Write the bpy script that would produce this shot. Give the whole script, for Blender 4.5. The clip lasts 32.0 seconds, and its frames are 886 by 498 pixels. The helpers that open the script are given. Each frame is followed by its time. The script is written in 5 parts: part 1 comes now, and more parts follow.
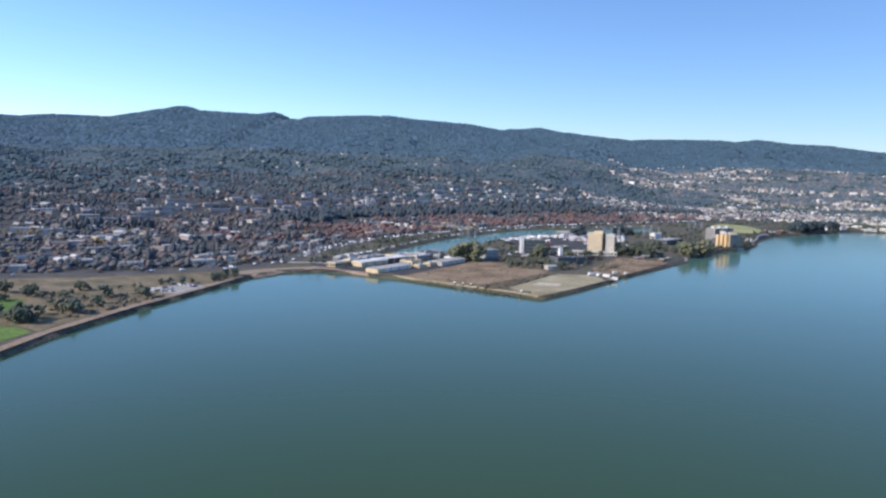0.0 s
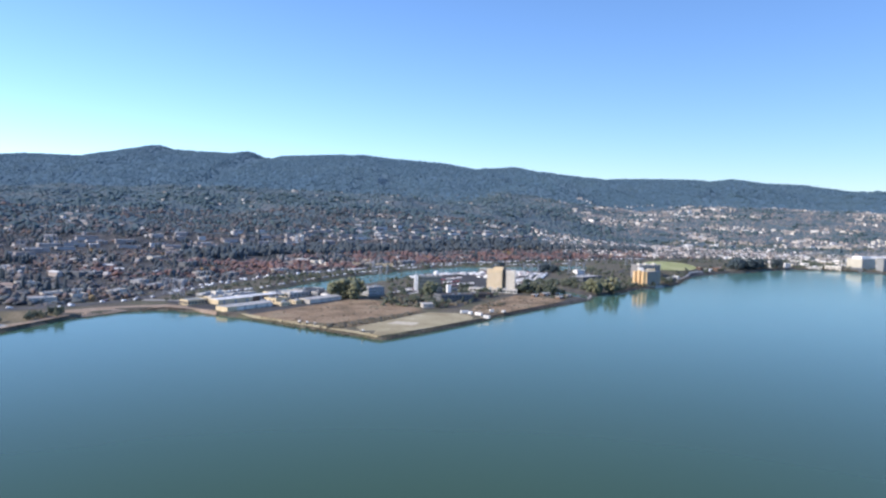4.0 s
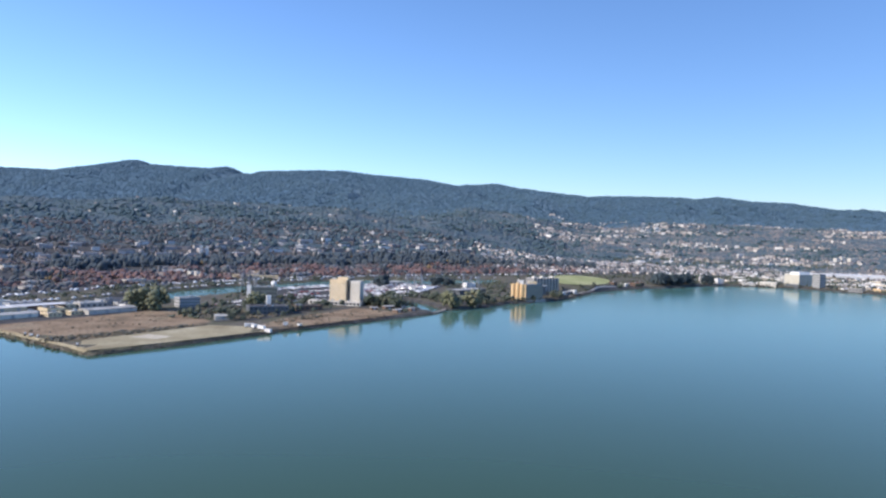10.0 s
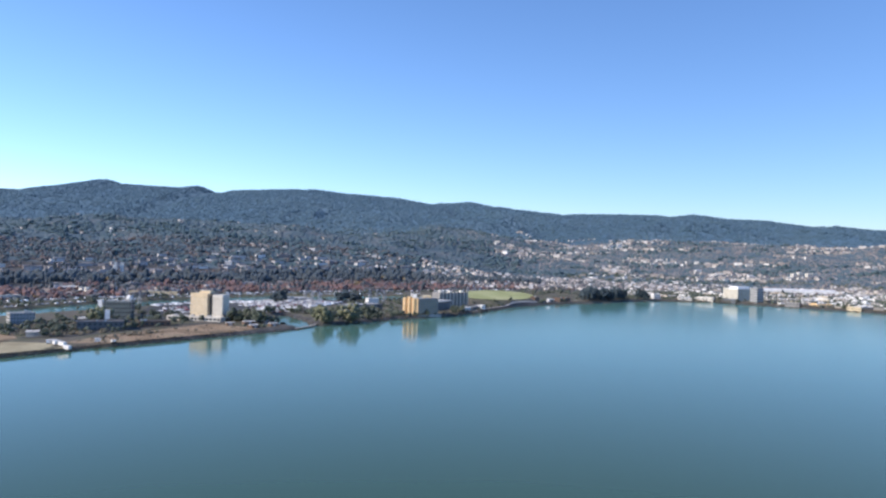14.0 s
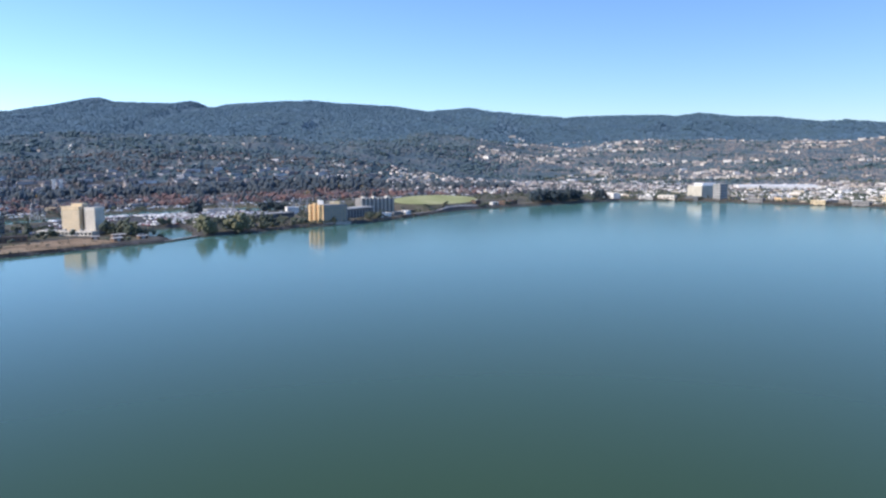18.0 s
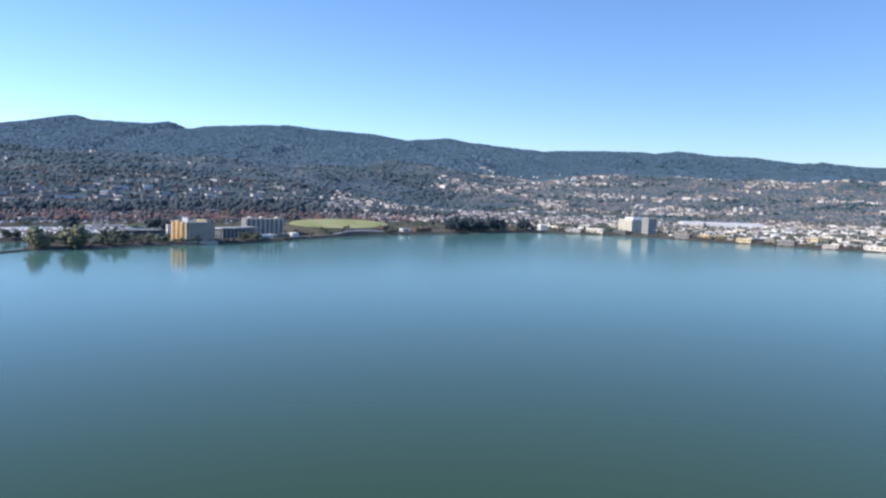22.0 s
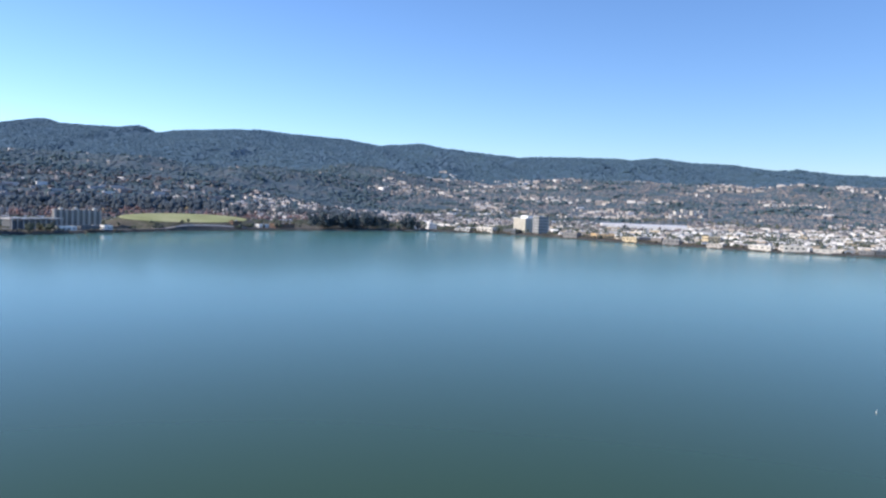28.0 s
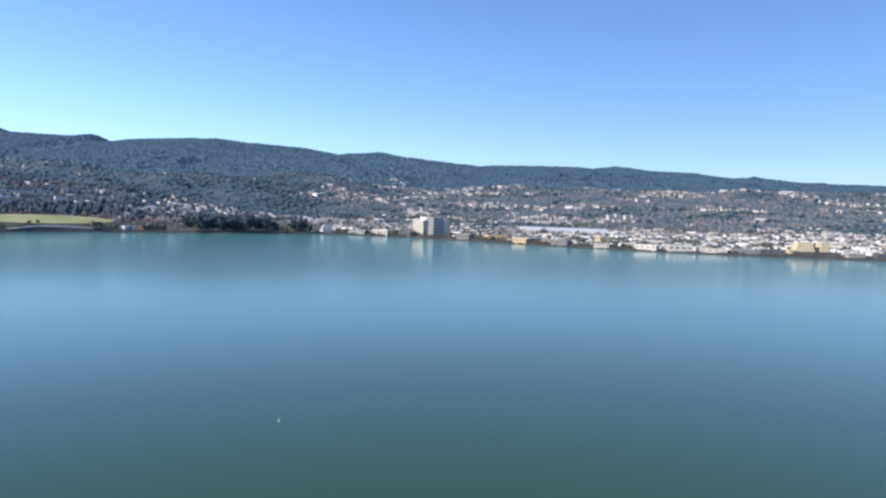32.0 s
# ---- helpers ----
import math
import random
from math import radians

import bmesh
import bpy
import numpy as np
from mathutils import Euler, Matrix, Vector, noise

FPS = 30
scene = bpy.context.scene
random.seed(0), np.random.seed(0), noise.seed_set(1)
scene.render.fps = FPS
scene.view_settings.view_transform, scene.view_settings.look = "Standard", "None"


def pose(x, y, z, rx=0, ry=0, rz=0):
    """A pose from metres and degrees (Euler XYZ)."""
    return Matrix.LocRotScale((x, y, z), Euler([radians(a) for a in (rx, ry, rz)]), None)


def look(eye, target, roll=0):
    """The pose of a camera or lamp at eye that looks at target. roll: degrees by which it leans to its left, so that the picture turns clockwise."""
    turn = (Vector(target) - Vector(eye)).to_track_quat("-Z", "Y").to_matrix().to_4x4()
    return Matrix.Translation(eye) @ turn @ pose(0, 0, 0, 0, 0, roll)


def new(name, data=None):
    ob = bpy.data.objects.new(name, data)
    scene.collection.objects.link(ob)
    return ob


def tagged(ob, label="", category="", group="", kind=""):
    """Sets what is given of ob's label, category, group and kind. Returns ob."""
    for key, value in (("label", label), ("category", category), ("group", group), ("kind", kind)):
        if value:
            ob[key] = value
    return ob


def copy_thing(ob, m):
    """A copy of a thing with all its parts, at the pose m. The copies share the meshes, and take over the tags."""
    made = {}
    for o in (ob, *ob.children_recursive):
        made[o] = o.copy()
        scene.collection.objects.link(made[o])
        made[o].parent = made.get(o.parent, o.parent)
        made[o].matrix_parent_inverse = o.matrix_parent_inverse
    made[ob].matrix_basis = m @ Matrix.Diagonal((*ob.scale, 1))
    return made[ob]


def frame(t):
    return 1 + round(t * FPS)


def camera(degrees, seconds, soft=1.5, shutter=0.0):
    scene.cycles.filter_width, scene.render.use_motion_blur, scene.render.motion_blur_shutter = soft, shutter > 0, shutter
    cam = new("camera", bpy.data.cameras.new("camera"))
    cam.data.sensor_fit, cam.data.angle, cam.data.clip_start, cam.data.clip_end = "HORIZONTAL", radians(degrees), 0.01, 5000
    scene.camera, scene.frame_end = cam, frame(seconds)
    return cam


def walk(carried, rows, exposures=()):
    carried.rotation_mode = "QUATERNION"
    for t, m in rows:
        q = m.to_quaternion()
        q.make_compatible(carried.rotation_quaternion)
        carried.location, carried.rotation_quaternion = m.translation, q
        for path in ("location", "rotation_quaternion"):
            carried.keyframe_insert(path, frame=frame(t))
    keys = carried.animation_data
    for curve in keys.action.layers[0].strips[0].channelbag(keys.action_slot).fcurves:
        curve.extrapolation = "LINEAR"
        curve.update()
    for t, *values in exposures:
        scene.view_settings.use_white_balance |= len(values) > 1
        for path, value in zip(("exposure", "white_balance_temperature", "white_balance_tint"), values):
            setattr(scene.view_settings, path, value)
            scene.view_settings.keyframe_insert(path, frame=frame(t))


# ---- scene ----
cam = camera(59.28, 32.0, soft=2.5)
# seconds, yaw to the left, pitch up, roll; the aircraft's eye glides down a smooth line
TURNS = [
    (0.0, -0.00, -5.75, 1.68),
    (0.5, 0.17, -5.49, 1.69),
    (1.0, 0.23, -5.12, 1.66),
    (1.5, 0.16, -4.52, 1.43),
    (2.0, -0.00, -4.28, 1.50),
    (2.5, -0.16, -4.02, 1.78),
    (3.0, -0.33, -3.67, 1.76),
    (3.5, -0.48, -3.20, 1.72),
    (4.0, -0.53, -2.77, 1.67),
    (4.5, -0.47, -2.36, 1.61),
    (5.0, -0.37, -2.02, 1.56),
    (5.5, -0.25, -1.79, 1.53),
    (6.0, -0.06, -1.67, 1.56),
    (6.5, 0.04, -1.63, 1.72),
    (7.0, 0.09, -1.73, 1.85),
    (7.5, -0.07, -1.92, 1.92),
    (8.0, -0.18, -1.90, 2.03),
    (8.5, -0.16, -1.80, 2.07),
    (9.0, -0.23, -1.67, 1.97),
    (9.5, -0.18, -1.55, 1.90),
    (10.0, -0.03, -1.38, 1.97),
    (10.5, 0.04, -1.20, 2.11),
    (11.0, 0.17, -0.99, 2.18),
    (11.5, 0.09, -0.67, 2.09),
    (12.0, 0.09, -0.42, 2.08),
    (12.5, -0.06, -0.51, 2.00),
    (13.0, -0.43, -0.41, 2.16),
    (13.5, -0.82, 0.23, 2.05),
    (14.0, -0.60, 0.15, 1.71),
    (14.5, 0.88, -4.20, 1.02),
    (15.0, 1.59, -6.61, 0.28),
    (15.5, 2.16, -8.60, -0.51),
    (16.0, 2.53, -9.96, -1.13),
    (16.5, 2.67, -10.46, -1.39),
    (17.0, 2.29, -9.89, -1.27),
    (17.5, 1.28, -7.91, -0.68),
    (18.0, 0.72, -6.48, -0.23),
    (18.5, 0.72, -6.09, 0.15),
    (19.0, 0.96, -5.75, 0.32),
    (19.5, 1.05, -5.33, 0.53),
    (20.0, 1.16, -4.92, 0.57),
    (20.5, 1.01, -4.69, 0.84),
    (21.0, 0.78, -4.59, 1.16),
    (21.5, 0.53, -4.42, 1.48),
    (22.0, 0.26, -4.16, 1.78),
    (22.5, -0.00, -3.76, 1.83),
    (23.0, -0.13, -3.36, 1.85),
    (23.5, -0.20, -3.02, 1.88),
    (24.0, -0.26, -2.66, 1.85),
    (24.5, -0.35, -2.33, 1.81),
    (25.0, -0.58, -1.94, 1.87),
    (25.5, -0.67, -1.94, 1.76),
    (26.0, -0.48, -2.15, 1.77),
    (26.5, -0.30, -2.63, 1.79),
    (27.0, -0.00, -3.13, 1.82),
    (27.5, 0.23, -3.42, 1.87),
    (28.0, 0.38, -3.48, 2.08),
    (28.5, 0.42, -3.54, 2.24),
    (29.0, 1.30, -3.83, 3.32),
    (29.5, 2.09, -3.31, 4.08),
    (30.0, 2.86, -2.98, 3.27),
    (30.5, 0.6, -1.34, 2.04),
    (31.0, -0.38, -1.61, 1.55),
    (31.5, -0.58, -2.27, 1.77),
    (32.0, -1.09, -2.60, 1.87),
]

def eye(t):
    s = t / 32
    return (836.14 * s + 19.50 * s ** 2 + 7.46 * s ** 3, 374.98 * s + 55.95 * s ** 2 + -38.30 * s ** 3, -37.73 * s + -20.73 * s ** 2 + 0.52 * s ** 3 + 89.17)

walk(cam, [(t, pose(*eye(t), 90 + pitch, 0, yaw) @ pose(0, 0, 0, 0, 0, roll)) for t, yaw, pitch, roll in TURNS],
     exposures=[(0.0, 0.42, 6100, 17), (2.2, 0.47, 6100, 17), (3.0, 0.62, 6100, 17), (6.0, 0.58, 6100, 17), (9.0, 0.52, 6100, 17), (14.0, 0.53, 6100, 17), (19.0, 0.54, 6100, 17), (24.0, 0.48, 6100, 17), (32.0, 0.46, 6100, 17)])

# ---- light ----
SUN_EL, SUN_AZ = 29.0, 245.0      # degrees; azimuth clockwise from +y
world = bpy.data.worlds.new("sky")
scene.world = world
world.use_nodes = True
wn = world.node_tree.nodes
sky = wn.new("ShaderNodeTexSky")
sky.sky_type, sky.sun_disc = "NISHITA", False
sky.sun_elevation, sky.sun_rotation = radians(SUN_EL), radians(360 - SUN_AZ)
sky.air_density, sky.dust_density, sky.ozone_density = 0.95, 0.0, 6.5
wn["Background"].inputs[1].default_value = 0.128
world.node_tree.links.new(sky.outputs[0], wn["Background"].inputs[0])
lamp = bpy.data.lights.new("sun", "SUN")
lamp.energy, lamp.angle, lamp.color = 4.3, radians(0.5), (1.0, 0.92, 0.79)
to_sun = Vector((math.sin(radians(SUN_AZ)) * math.cos(radians(SUN_EL)), math.cos(radians(SUN_AZ)) * math.cos(radians(SUN_EL)), math.sin(radians(SUN_EL))))
sun = new("sun", lamp)
sun.matrix_world = look(to_sun * 2000, (0, 0, 0))


# ---- materials ----
def material(name, stops, scale=8.0, rough=0.9, fine=0.6, source="noise", bump=0.0, metal=0.0, wear=0.25):
    """Colour from stops: by noise of that size in metres, by piece (island) or by object, with a finer grain over it."""
    m = bpy.data.materials.new(name)
    m.use_nodes = True
    n, ln = m.node_tree.nodes, m.node_tree.links
    b = n["Principled BSDF"]
    b.inputs["Roughness"].default_value, b.inputs["Metallic"].default_value = rough, metal
    b.inputs["Specular IOR Level"].default_value = 0.25
    ramp = n.new("ShaderNodeValToRGB")
    el = ramp.color_ramp.elements
    while len(el) < len(stops):
        el.new(0.5)
    for e, (p, c) in zip(el, stops):
        e.position, e.color = p, (*c, 1)
    geo = n.new("ShaderNodeNewGeometry")
    big = n.new("ShaderNodeTexNoise")
    big.inputs["Scale"].default_value, big.inputs["Detail"].default_value = 1 / scale, 5
    ln.new(geo.outputs["Position"], big.inputs["Vector"])
    small = n.new("ShaderNodeTexNoise")
    small.inputs["Scale"].default_value, small.inputs["Detail"].default_value = 1 / fine, 4
    ln.new(geo.outputs["Position"], small.inputs["Vector"])
    if source == "noise":
        spread = n.new("ShaderNodeMapRange")
        spread.inputs["From Min"].default_value, spread.inputs["From Max"].default_value = 0.3, 0.7
        ln.new(big.outputs["Fac"], spread.inputs["Value"])
        ln.new(spread.outputs[0], ramp.inputs[0])
    elif source == "island":
        mix = n.new("ShaderNodeMath")
        mix.operation = "MULTIPLY_ADD"
        mix.inputs[1].default_value = 0.4
        ln.new(geo.outputs["Random Per Island"], mix.inputs[0])
        far = n.new("ShaderNodeMapRange")
        far.inputs["From Min"].default_value, far.inputs["From Max"].default_value, far.inputs["To Max"].default_value = 0.34, 0.66, 0.6
        ln.new(big.outputs["Fac"], far.inputs["Value"])
        ln.new(far.outputs[0], mix.inputs[2])
        ln.new(mix.outputs[0], ramp.inputs[0])
    elif source == "piece":
        ln.new(geo.outputs["Random Per Island"], ramp.inputs[0])
    else:
        info = n.new("ShaderNodeObjectInfo")
        ln.new(info.outputs["Random"], ramp.inputs[0])
    grain = n.new("ShaderNodeMapRange")
    grain.inputs["From Min"].default_value, grain.inputs["From Max"].default_value = 0.3, 0.7
    grain.inputs["To Min"].default_value, grain.inputs["To Max"].default_value = 1 - wear, 1 + wear
    ln.new(small.outputs["Fac"], grain.inputs["Value"])
    mul = n.new("ShaderNodeVectorMath")
    mul.operation = "SCALE"
    ln.new(ramp.outputs[0], mul.inputs[0])
    ln.new(grain.outputs[0], mul.inputs["Scale"])
    ln.new(mul.outputs[0], b.inputs["Base Color"])
    if bump:
        bp = n.new("ShaderNodeBump")
        bp.inputs["Strength"].default_value, bp.inputs["Distance"].default_value = 1.0, bump
        ln.new(small.outputs["Fac"], bp.inputs["Height"])
        ln.new(bp.outputs[0], b.inputs["Normal"])
    return m


def plain(name, c, rough=0.7, wear=0.12, scale=6.0, fine=0.9, metal=0.0):
    d = tuple(v * 0.82 for v in c)
    return material(name, [(0.0, d), (1.0, c)], scale, rough, fine, wear=wear, metal=metal)


def glass_dark(name, c):
    m = plain(name, c, 0.12, 0.05)
    m.node_tree.nodes["Principled BSDF"].inputs["Specular IOR Level"].default_value = 0.5
    return m


M = {}
M["earth"] = material("earth", [(0.0, (0.075, 0.072, 0.056)), (0.4, (0.125, 0.11, 0.085)), (0.7, (0.10, 0.10, 0.06)), (1.0, (0.18, 0.155, 0.12))], 28, 0.95, 3.0)
# Far hill ground: distance haze is tinted into the base colour.
M["hill"] = material("hazy_hill_floor", [(0.0, (0.058, 0.096, 0.120)), (0.5, (0.088, 0.124, 0.142)), (1.0, (0.130, 0.140, 0.146))], 48, 0.95, 9.0)
M["bank"] = material("dark_bank", [(0.0, (0.048, 0.048, 0.048)), (0.6, (0.075, 0.073, 0.070)), (1.0, (0.115, 0.108, 0.10))], 9, 0.95, 1.2)
M["dirt"] = material("bare_dirt", [(0.0, (0.12, 0.092, 0.056)), (0.3, (0.21, 0.150, 0.092)), (0.55, (0.27, 0.190, 0.118)), (0.8, (0.30, 0.228, 0.148)), (1.0, (0.18, 0.148, 0.088))], 22, 0.95, 2.4, wear=0.3)
M["sand_lot"] = material("graded_sand", [(0.0, (0.27, 0.225, 0.135)), (0.5, (0.355, 0.305, 0.19)), (1.0, (0.46, 0.41, 0.28))], 26, 0.95, 2.5, wear=0.15)
M["pale_sand"] = material("pale_sand", [(0.0, (0.46, 0.40, 0.29)), (1.0, (0.60, 0.54, 0.42))], 7, 0.95, 1.5)
M["verge"] = material("dry_verge", [(0.0, (0.075, 0.062, 0.04)), (0.5, (0.14, 0.11, 0.07)), (1.0, (0.24, 0.19, 0.13))], 9, 0.95, 1.4)
M["beach"] = material("brown_beach", [(0.0, (0.26, 0.19, 0.13)), (1.0, (0.36, 0.28, 0.21))], 18, 0.9, 2.0)
M["rock"] = material("riprap", [(0.0, (0.045, 0.042, 0.04)), (0.6, (0.085, 0.078, 0.07)), (1.0, (0.16, 0.145, 0.125))], 5, 0.9, 0.5, "piece")
M["asphalt"] = material("asphalt", [(0.0, (0.05, 0.05, 0.052)), (1.0, (0.085, 0.083, 0.08))], 14, 0.9, 1.0)
M["freeway"] = material("worn_asphalt", [(0.0, (0.075, 0.074, 0.074)), (1.0, (0.12, 0.118, 0.116))], 14, 0.9, 1.0)
M["concrete"] = material("concrete", [(0.0, (0.30, 0.285, 0.26)), (1.0, (0.42, 0.40, 0.365))], 10, 0.85, 1.0)
M["lawn"] = material("park_lawn", [(0.0, (0.085, 0.155, 0.035)), (0.6, (0.13, 0.215, 0.05)), (1.0, (0.20, 0.25, 0.08))], 22, 0.95, 2.0)
M["field"] = material("pale_grass", [(0.0, (0.29, 0.30, 0.12)), (0.5, (0.37, 0.38, 0.165)), (1.0, (0.44, 0.42, 0.215))], 35, 0.95, 3.0, wear=0.12)
M["drygrass"] = material("dry_grass", [(0.0, (0.11, 0.10, 0.055)), (0.5, (0.19, 0.155, 0.095)), (1.0, (0.27, 0.215, 0.14))], 16, 0.95, 2.0)
LEAF = {
    "gum": [(0.0, (0.026, 0.040, 0.046)), (0.6, (0.040, 0.056, 0.062)), (1.0, (0.060, 0.076, 0.072))],
    "dark": [(0.0, (0.036, 0.046, 0.032)), (0.5, (0.064, 0.074, 0.044)), (1.0, (0.115, 0.108, 0.062))],
    "olive": [(0.0, (0.060, 0.075, 0.046)), (0.6, (0.098, 0.105, 0.066)), (1.0, (0.15, 0.135, 0.085))],
    "willow": [(0.0, (0.086, 0.097, 0.049)), (0.6, (0.133, 0.134, 0.071)), (1.0, (0.185, 0.164, 0.092))],
    "scrub": [(0.0, (0.06, 0.055, 0.035)), (0.5, (0.11, 0.09, 0.055)), (1.0, (0.17, 0.135, 0.085))],
    "rust": [(0.0, (0.085, 0.062, 0.059)), (0.3, (0.130, 0.079, 0.070)), (0.6, (0.165, 0.088, 0.073)), (0.82, (0.187, 0.100, 0.079)), (1.0, (0.130, 0.094, 0.081))],
    "gold": [(0.0, (0.13, 0.085, 0.045)), (0.5, (0.20, 0.13, 0.05)), (1.0, (0.25, 0.19, 0.065))],
    # The distant kinds below have bluish haze mixed into their leaf colours.
    "town": [(0.0, (0.059, 0.071, 0.077)), (0.32, (0.082, 0.089, 0.090)), (0.5, (0.103, 0.099, 0.095)), (0.66, (0.132, 0.104, 0.095)), (0.84, (0.159, 0.103, 0.085)), (1.0, (0.185, 0.139, 0.090))],
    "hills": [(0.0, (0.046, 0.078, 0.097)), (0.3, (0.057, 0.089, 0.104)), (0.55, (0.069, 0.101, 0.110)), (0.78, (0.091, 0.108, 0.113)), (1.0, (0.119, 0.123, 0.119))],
    "stand": [(0.0, (0.040, 0.068, 0.080)), (0.6, (0.051, 0.082, 0.088)), (1.0, (0.071, 0.096, 0.091))],
    "evergreen": [(0.0, (0.037, 0.050, 0.059)), (0.6, (0.051, 0.062, 0.069)), (1.0, (0.070, 0.075, 0.072))],
    "heath": [(0.0, (0.115, 0.132, 0.138)), (0.4, (0.155, 0.150, 0.146)), (0.75, (0.215, 0.178, 0.160)), (1.0, (0.275, 0.222, 0.185))],
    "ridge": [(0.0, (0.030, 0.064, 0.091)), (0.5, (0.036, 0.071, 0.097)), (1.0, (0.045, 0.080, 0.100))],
}
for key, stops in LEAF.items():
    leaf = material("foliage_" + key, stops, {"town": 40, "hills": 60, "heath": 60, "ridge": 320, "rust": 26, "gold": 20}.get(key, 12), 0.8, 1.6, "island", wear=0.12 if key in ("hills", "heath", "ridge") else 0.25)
    # Bluish sheen lifts the crowns, standing in for haze in the air.
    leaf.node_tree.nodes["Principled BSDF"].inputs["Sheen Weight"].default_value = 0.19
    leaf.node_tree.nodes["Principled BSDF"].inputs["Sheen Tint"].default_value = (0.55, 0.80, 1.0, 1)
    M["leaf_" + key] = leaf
M["bark"] = plain("bark", (0.11, 0.085, 0.065), 0.95)
M["white"] = plain("white_paint", (0.78, 0.76, 0.72), 0.6)
M["cream"] = plain("cream_stucco", (0.62, 0.51, 0.33), 0.85)
M["tan"] = plain("tan_concrete", (0.74, 0.59, 0.38), 0.85, 0.08)
M["sage"] = plain("dark_sage_panel", (0.13, 0.15, 0.145), 0.4, 0.08)
# Grey with hotel and apartment facade shade in it; also plain shed grey.
M["shaded_grey"] = plain("shaded_grey_stucco", (0.235, 0.23, 0.225), 0.85, 0.1)
M["stone"] = plain("warm_grey_stucco", (0.46, 0.43, 0.38), 0.85, 0.08)
M["pale"] = plain("pale_panel", (0.66, 0.62, 0.54), 0.8, 0.08)
M["greige"] = plain("greige_panel", (0.53, 0.51, 0.43), 0.8, 0.08)
M["ochre"] = plain("ochre_stucco", (0.72, 0.50, 0.27), 0.85)
M["amber"] = glass_dark("amber_glass", (0.42, 0.29, 0.14))
M["grey"] = plain("grey_stucco", (0.36, 0.36, 0.35), 0.85)
M["slate"] = plain("slate_panel", (0.13, 0.14, 0.15), 0.7)
M["brown"] = plain("brown_timber", (0.16, 0.105, 0.075), 0.85)
M["roof_grey"] = material("gravel_roof", [(0.0, (0.30, 0.30, 0.29)), (0.6, (0.42, 0.41, 0.39)), (1.0, (0.52, 0.51, 0.49))], 9, 0.9, 1.2)
M["roof_white"] = material("white_membrane_roof", [(0.0, (0.62, 0.61, 0.58)), (1.0, (0.80, 0.79, 0.77))], 12, 0.7, 1.2)
M["roof_dark"] = material("dark_shingle_roof", [(0.0, (0.07, 0.068, 0.066)), (1.0, (0.14, 0.13, 0.125))], 7, 0.9, 0.8)
M["roof_red"] = material("clay_tile_roof", [(0.0, (0.24, 0.11, 0.07)), (1.0, (0.36, 0.19, 0.12))], 5, 0.85, 0.6)
M["metal"] = plain("galvanised_steel", (0.42, 0.43, 0.44), 0.45, metal=0.8)
M["tyre"] = plain("tyre_rubber", (0.03, 0.03, 0.03), 0.8)
M["carpaint"] = material("car_paint", [(0.0, (0.80, 0.80, 0.79)), (0.45, (0.72, 0.72, 0.70)), (0.6, (0.35, 0.36, 0.38)), (0.75, (0.08, 0.09, 0.11)), (0.88, (0.30, 0.05, 0.04)), (1.0, (0.05, 0.08, 0.2))], 4, 0.3, 1.0, "object", wear=0.04)
M["car_rows"] = material("car_paints", [(0.0, (0.80, 0.80, 0.79)), (0.5, (0.74, 0.74, 0.73)), (0.6, (0.40, 0.41, 0.43)), (0.8, (0.12, 0.13, 0.15)), (0.96, (0.16, 0.07, 0.06)), (1.0, (0.5, 0.5, 0.5))], 4, 0.3, 1.0, "piece", wear=0.04)
M["district_walls"] = material("district_walls", [(0.0, (0.82, 0.80, 0.76)), (0.4, (0.76, 0.73, 0.67)), (0.5, (0.36, 0.33, 0.30)), (0.7, (0.20, 0.18, 0.165)), (0.85, (0.60, 0.51, 0.38)), (1.0, (0.30, 0.25, 0.22))], 8, 0.85, 1.0, "piece", wear=0.08)
# Wall tones are dimmed to put distance haze into the house colours.
M["houses"] = material("house_stucco", [(0.0, (0.62, 0.60, 0.58)), (0.15, (0.42, 0.40, 0.39)), (0.5, (0.30, 0.275, 0.265)), (0.75, (0.21, 0.18, 0.17)), (1.0, (0.36, 0.325, 0.305))], 8, 0.85, 1.0, "piece", wear=0.08)
M["terrace"] = material("terrace_stucco", [(0.0, (0.80, 0.77, 0.73)), (0.5, (0.72, 0.62, 0.54)), (0.8, (0.78, 0.70, 0.58)), (1.0, (0.50, 0.36, 0.29))], 8, 0.85, 1.0, "piece", wear=0.08)
M["hill_stucco"] = material("hill_stucco", [(0.0, (0.80, 0.76, 0.69)), (0.22, (0.62, 0.57, 0.50)), (0.5, (0.37, 0.335, 0.30)), (0.8, (0.25, 0.225, 0.21)), (1.0, (0.48, 0.42, 0.36))], 8, 0.85, 1.0, "piece", wear=0.08)
M["houseroof"] = material("house_roof", [(0.0, (0.11, 0.11, 0.11)), (0.35, (0.19, 0.185, 0.18)), (0.6, (0.25, 0.20, 0.175)), (0.8, (0.38, 0.37, 0.36)), (1.0, (0.66, 0.65, 0.63))], 8, 0.85, 1.0, "piece", wear=0.1)
M["district_roofs"] = material("district_roofs", [(0.0, (0.72, 0.71, 0.68)), (0.45, (0.80, 0.79, 0.77)), (0.6, (0.45, 0.44, 0.43)), (0.8, (0.20, 0.195, 0.19)), (1.0, (0.62, 0.58, 0.52))], 8, 0.8, 1.2, "piece", wear=0.1)
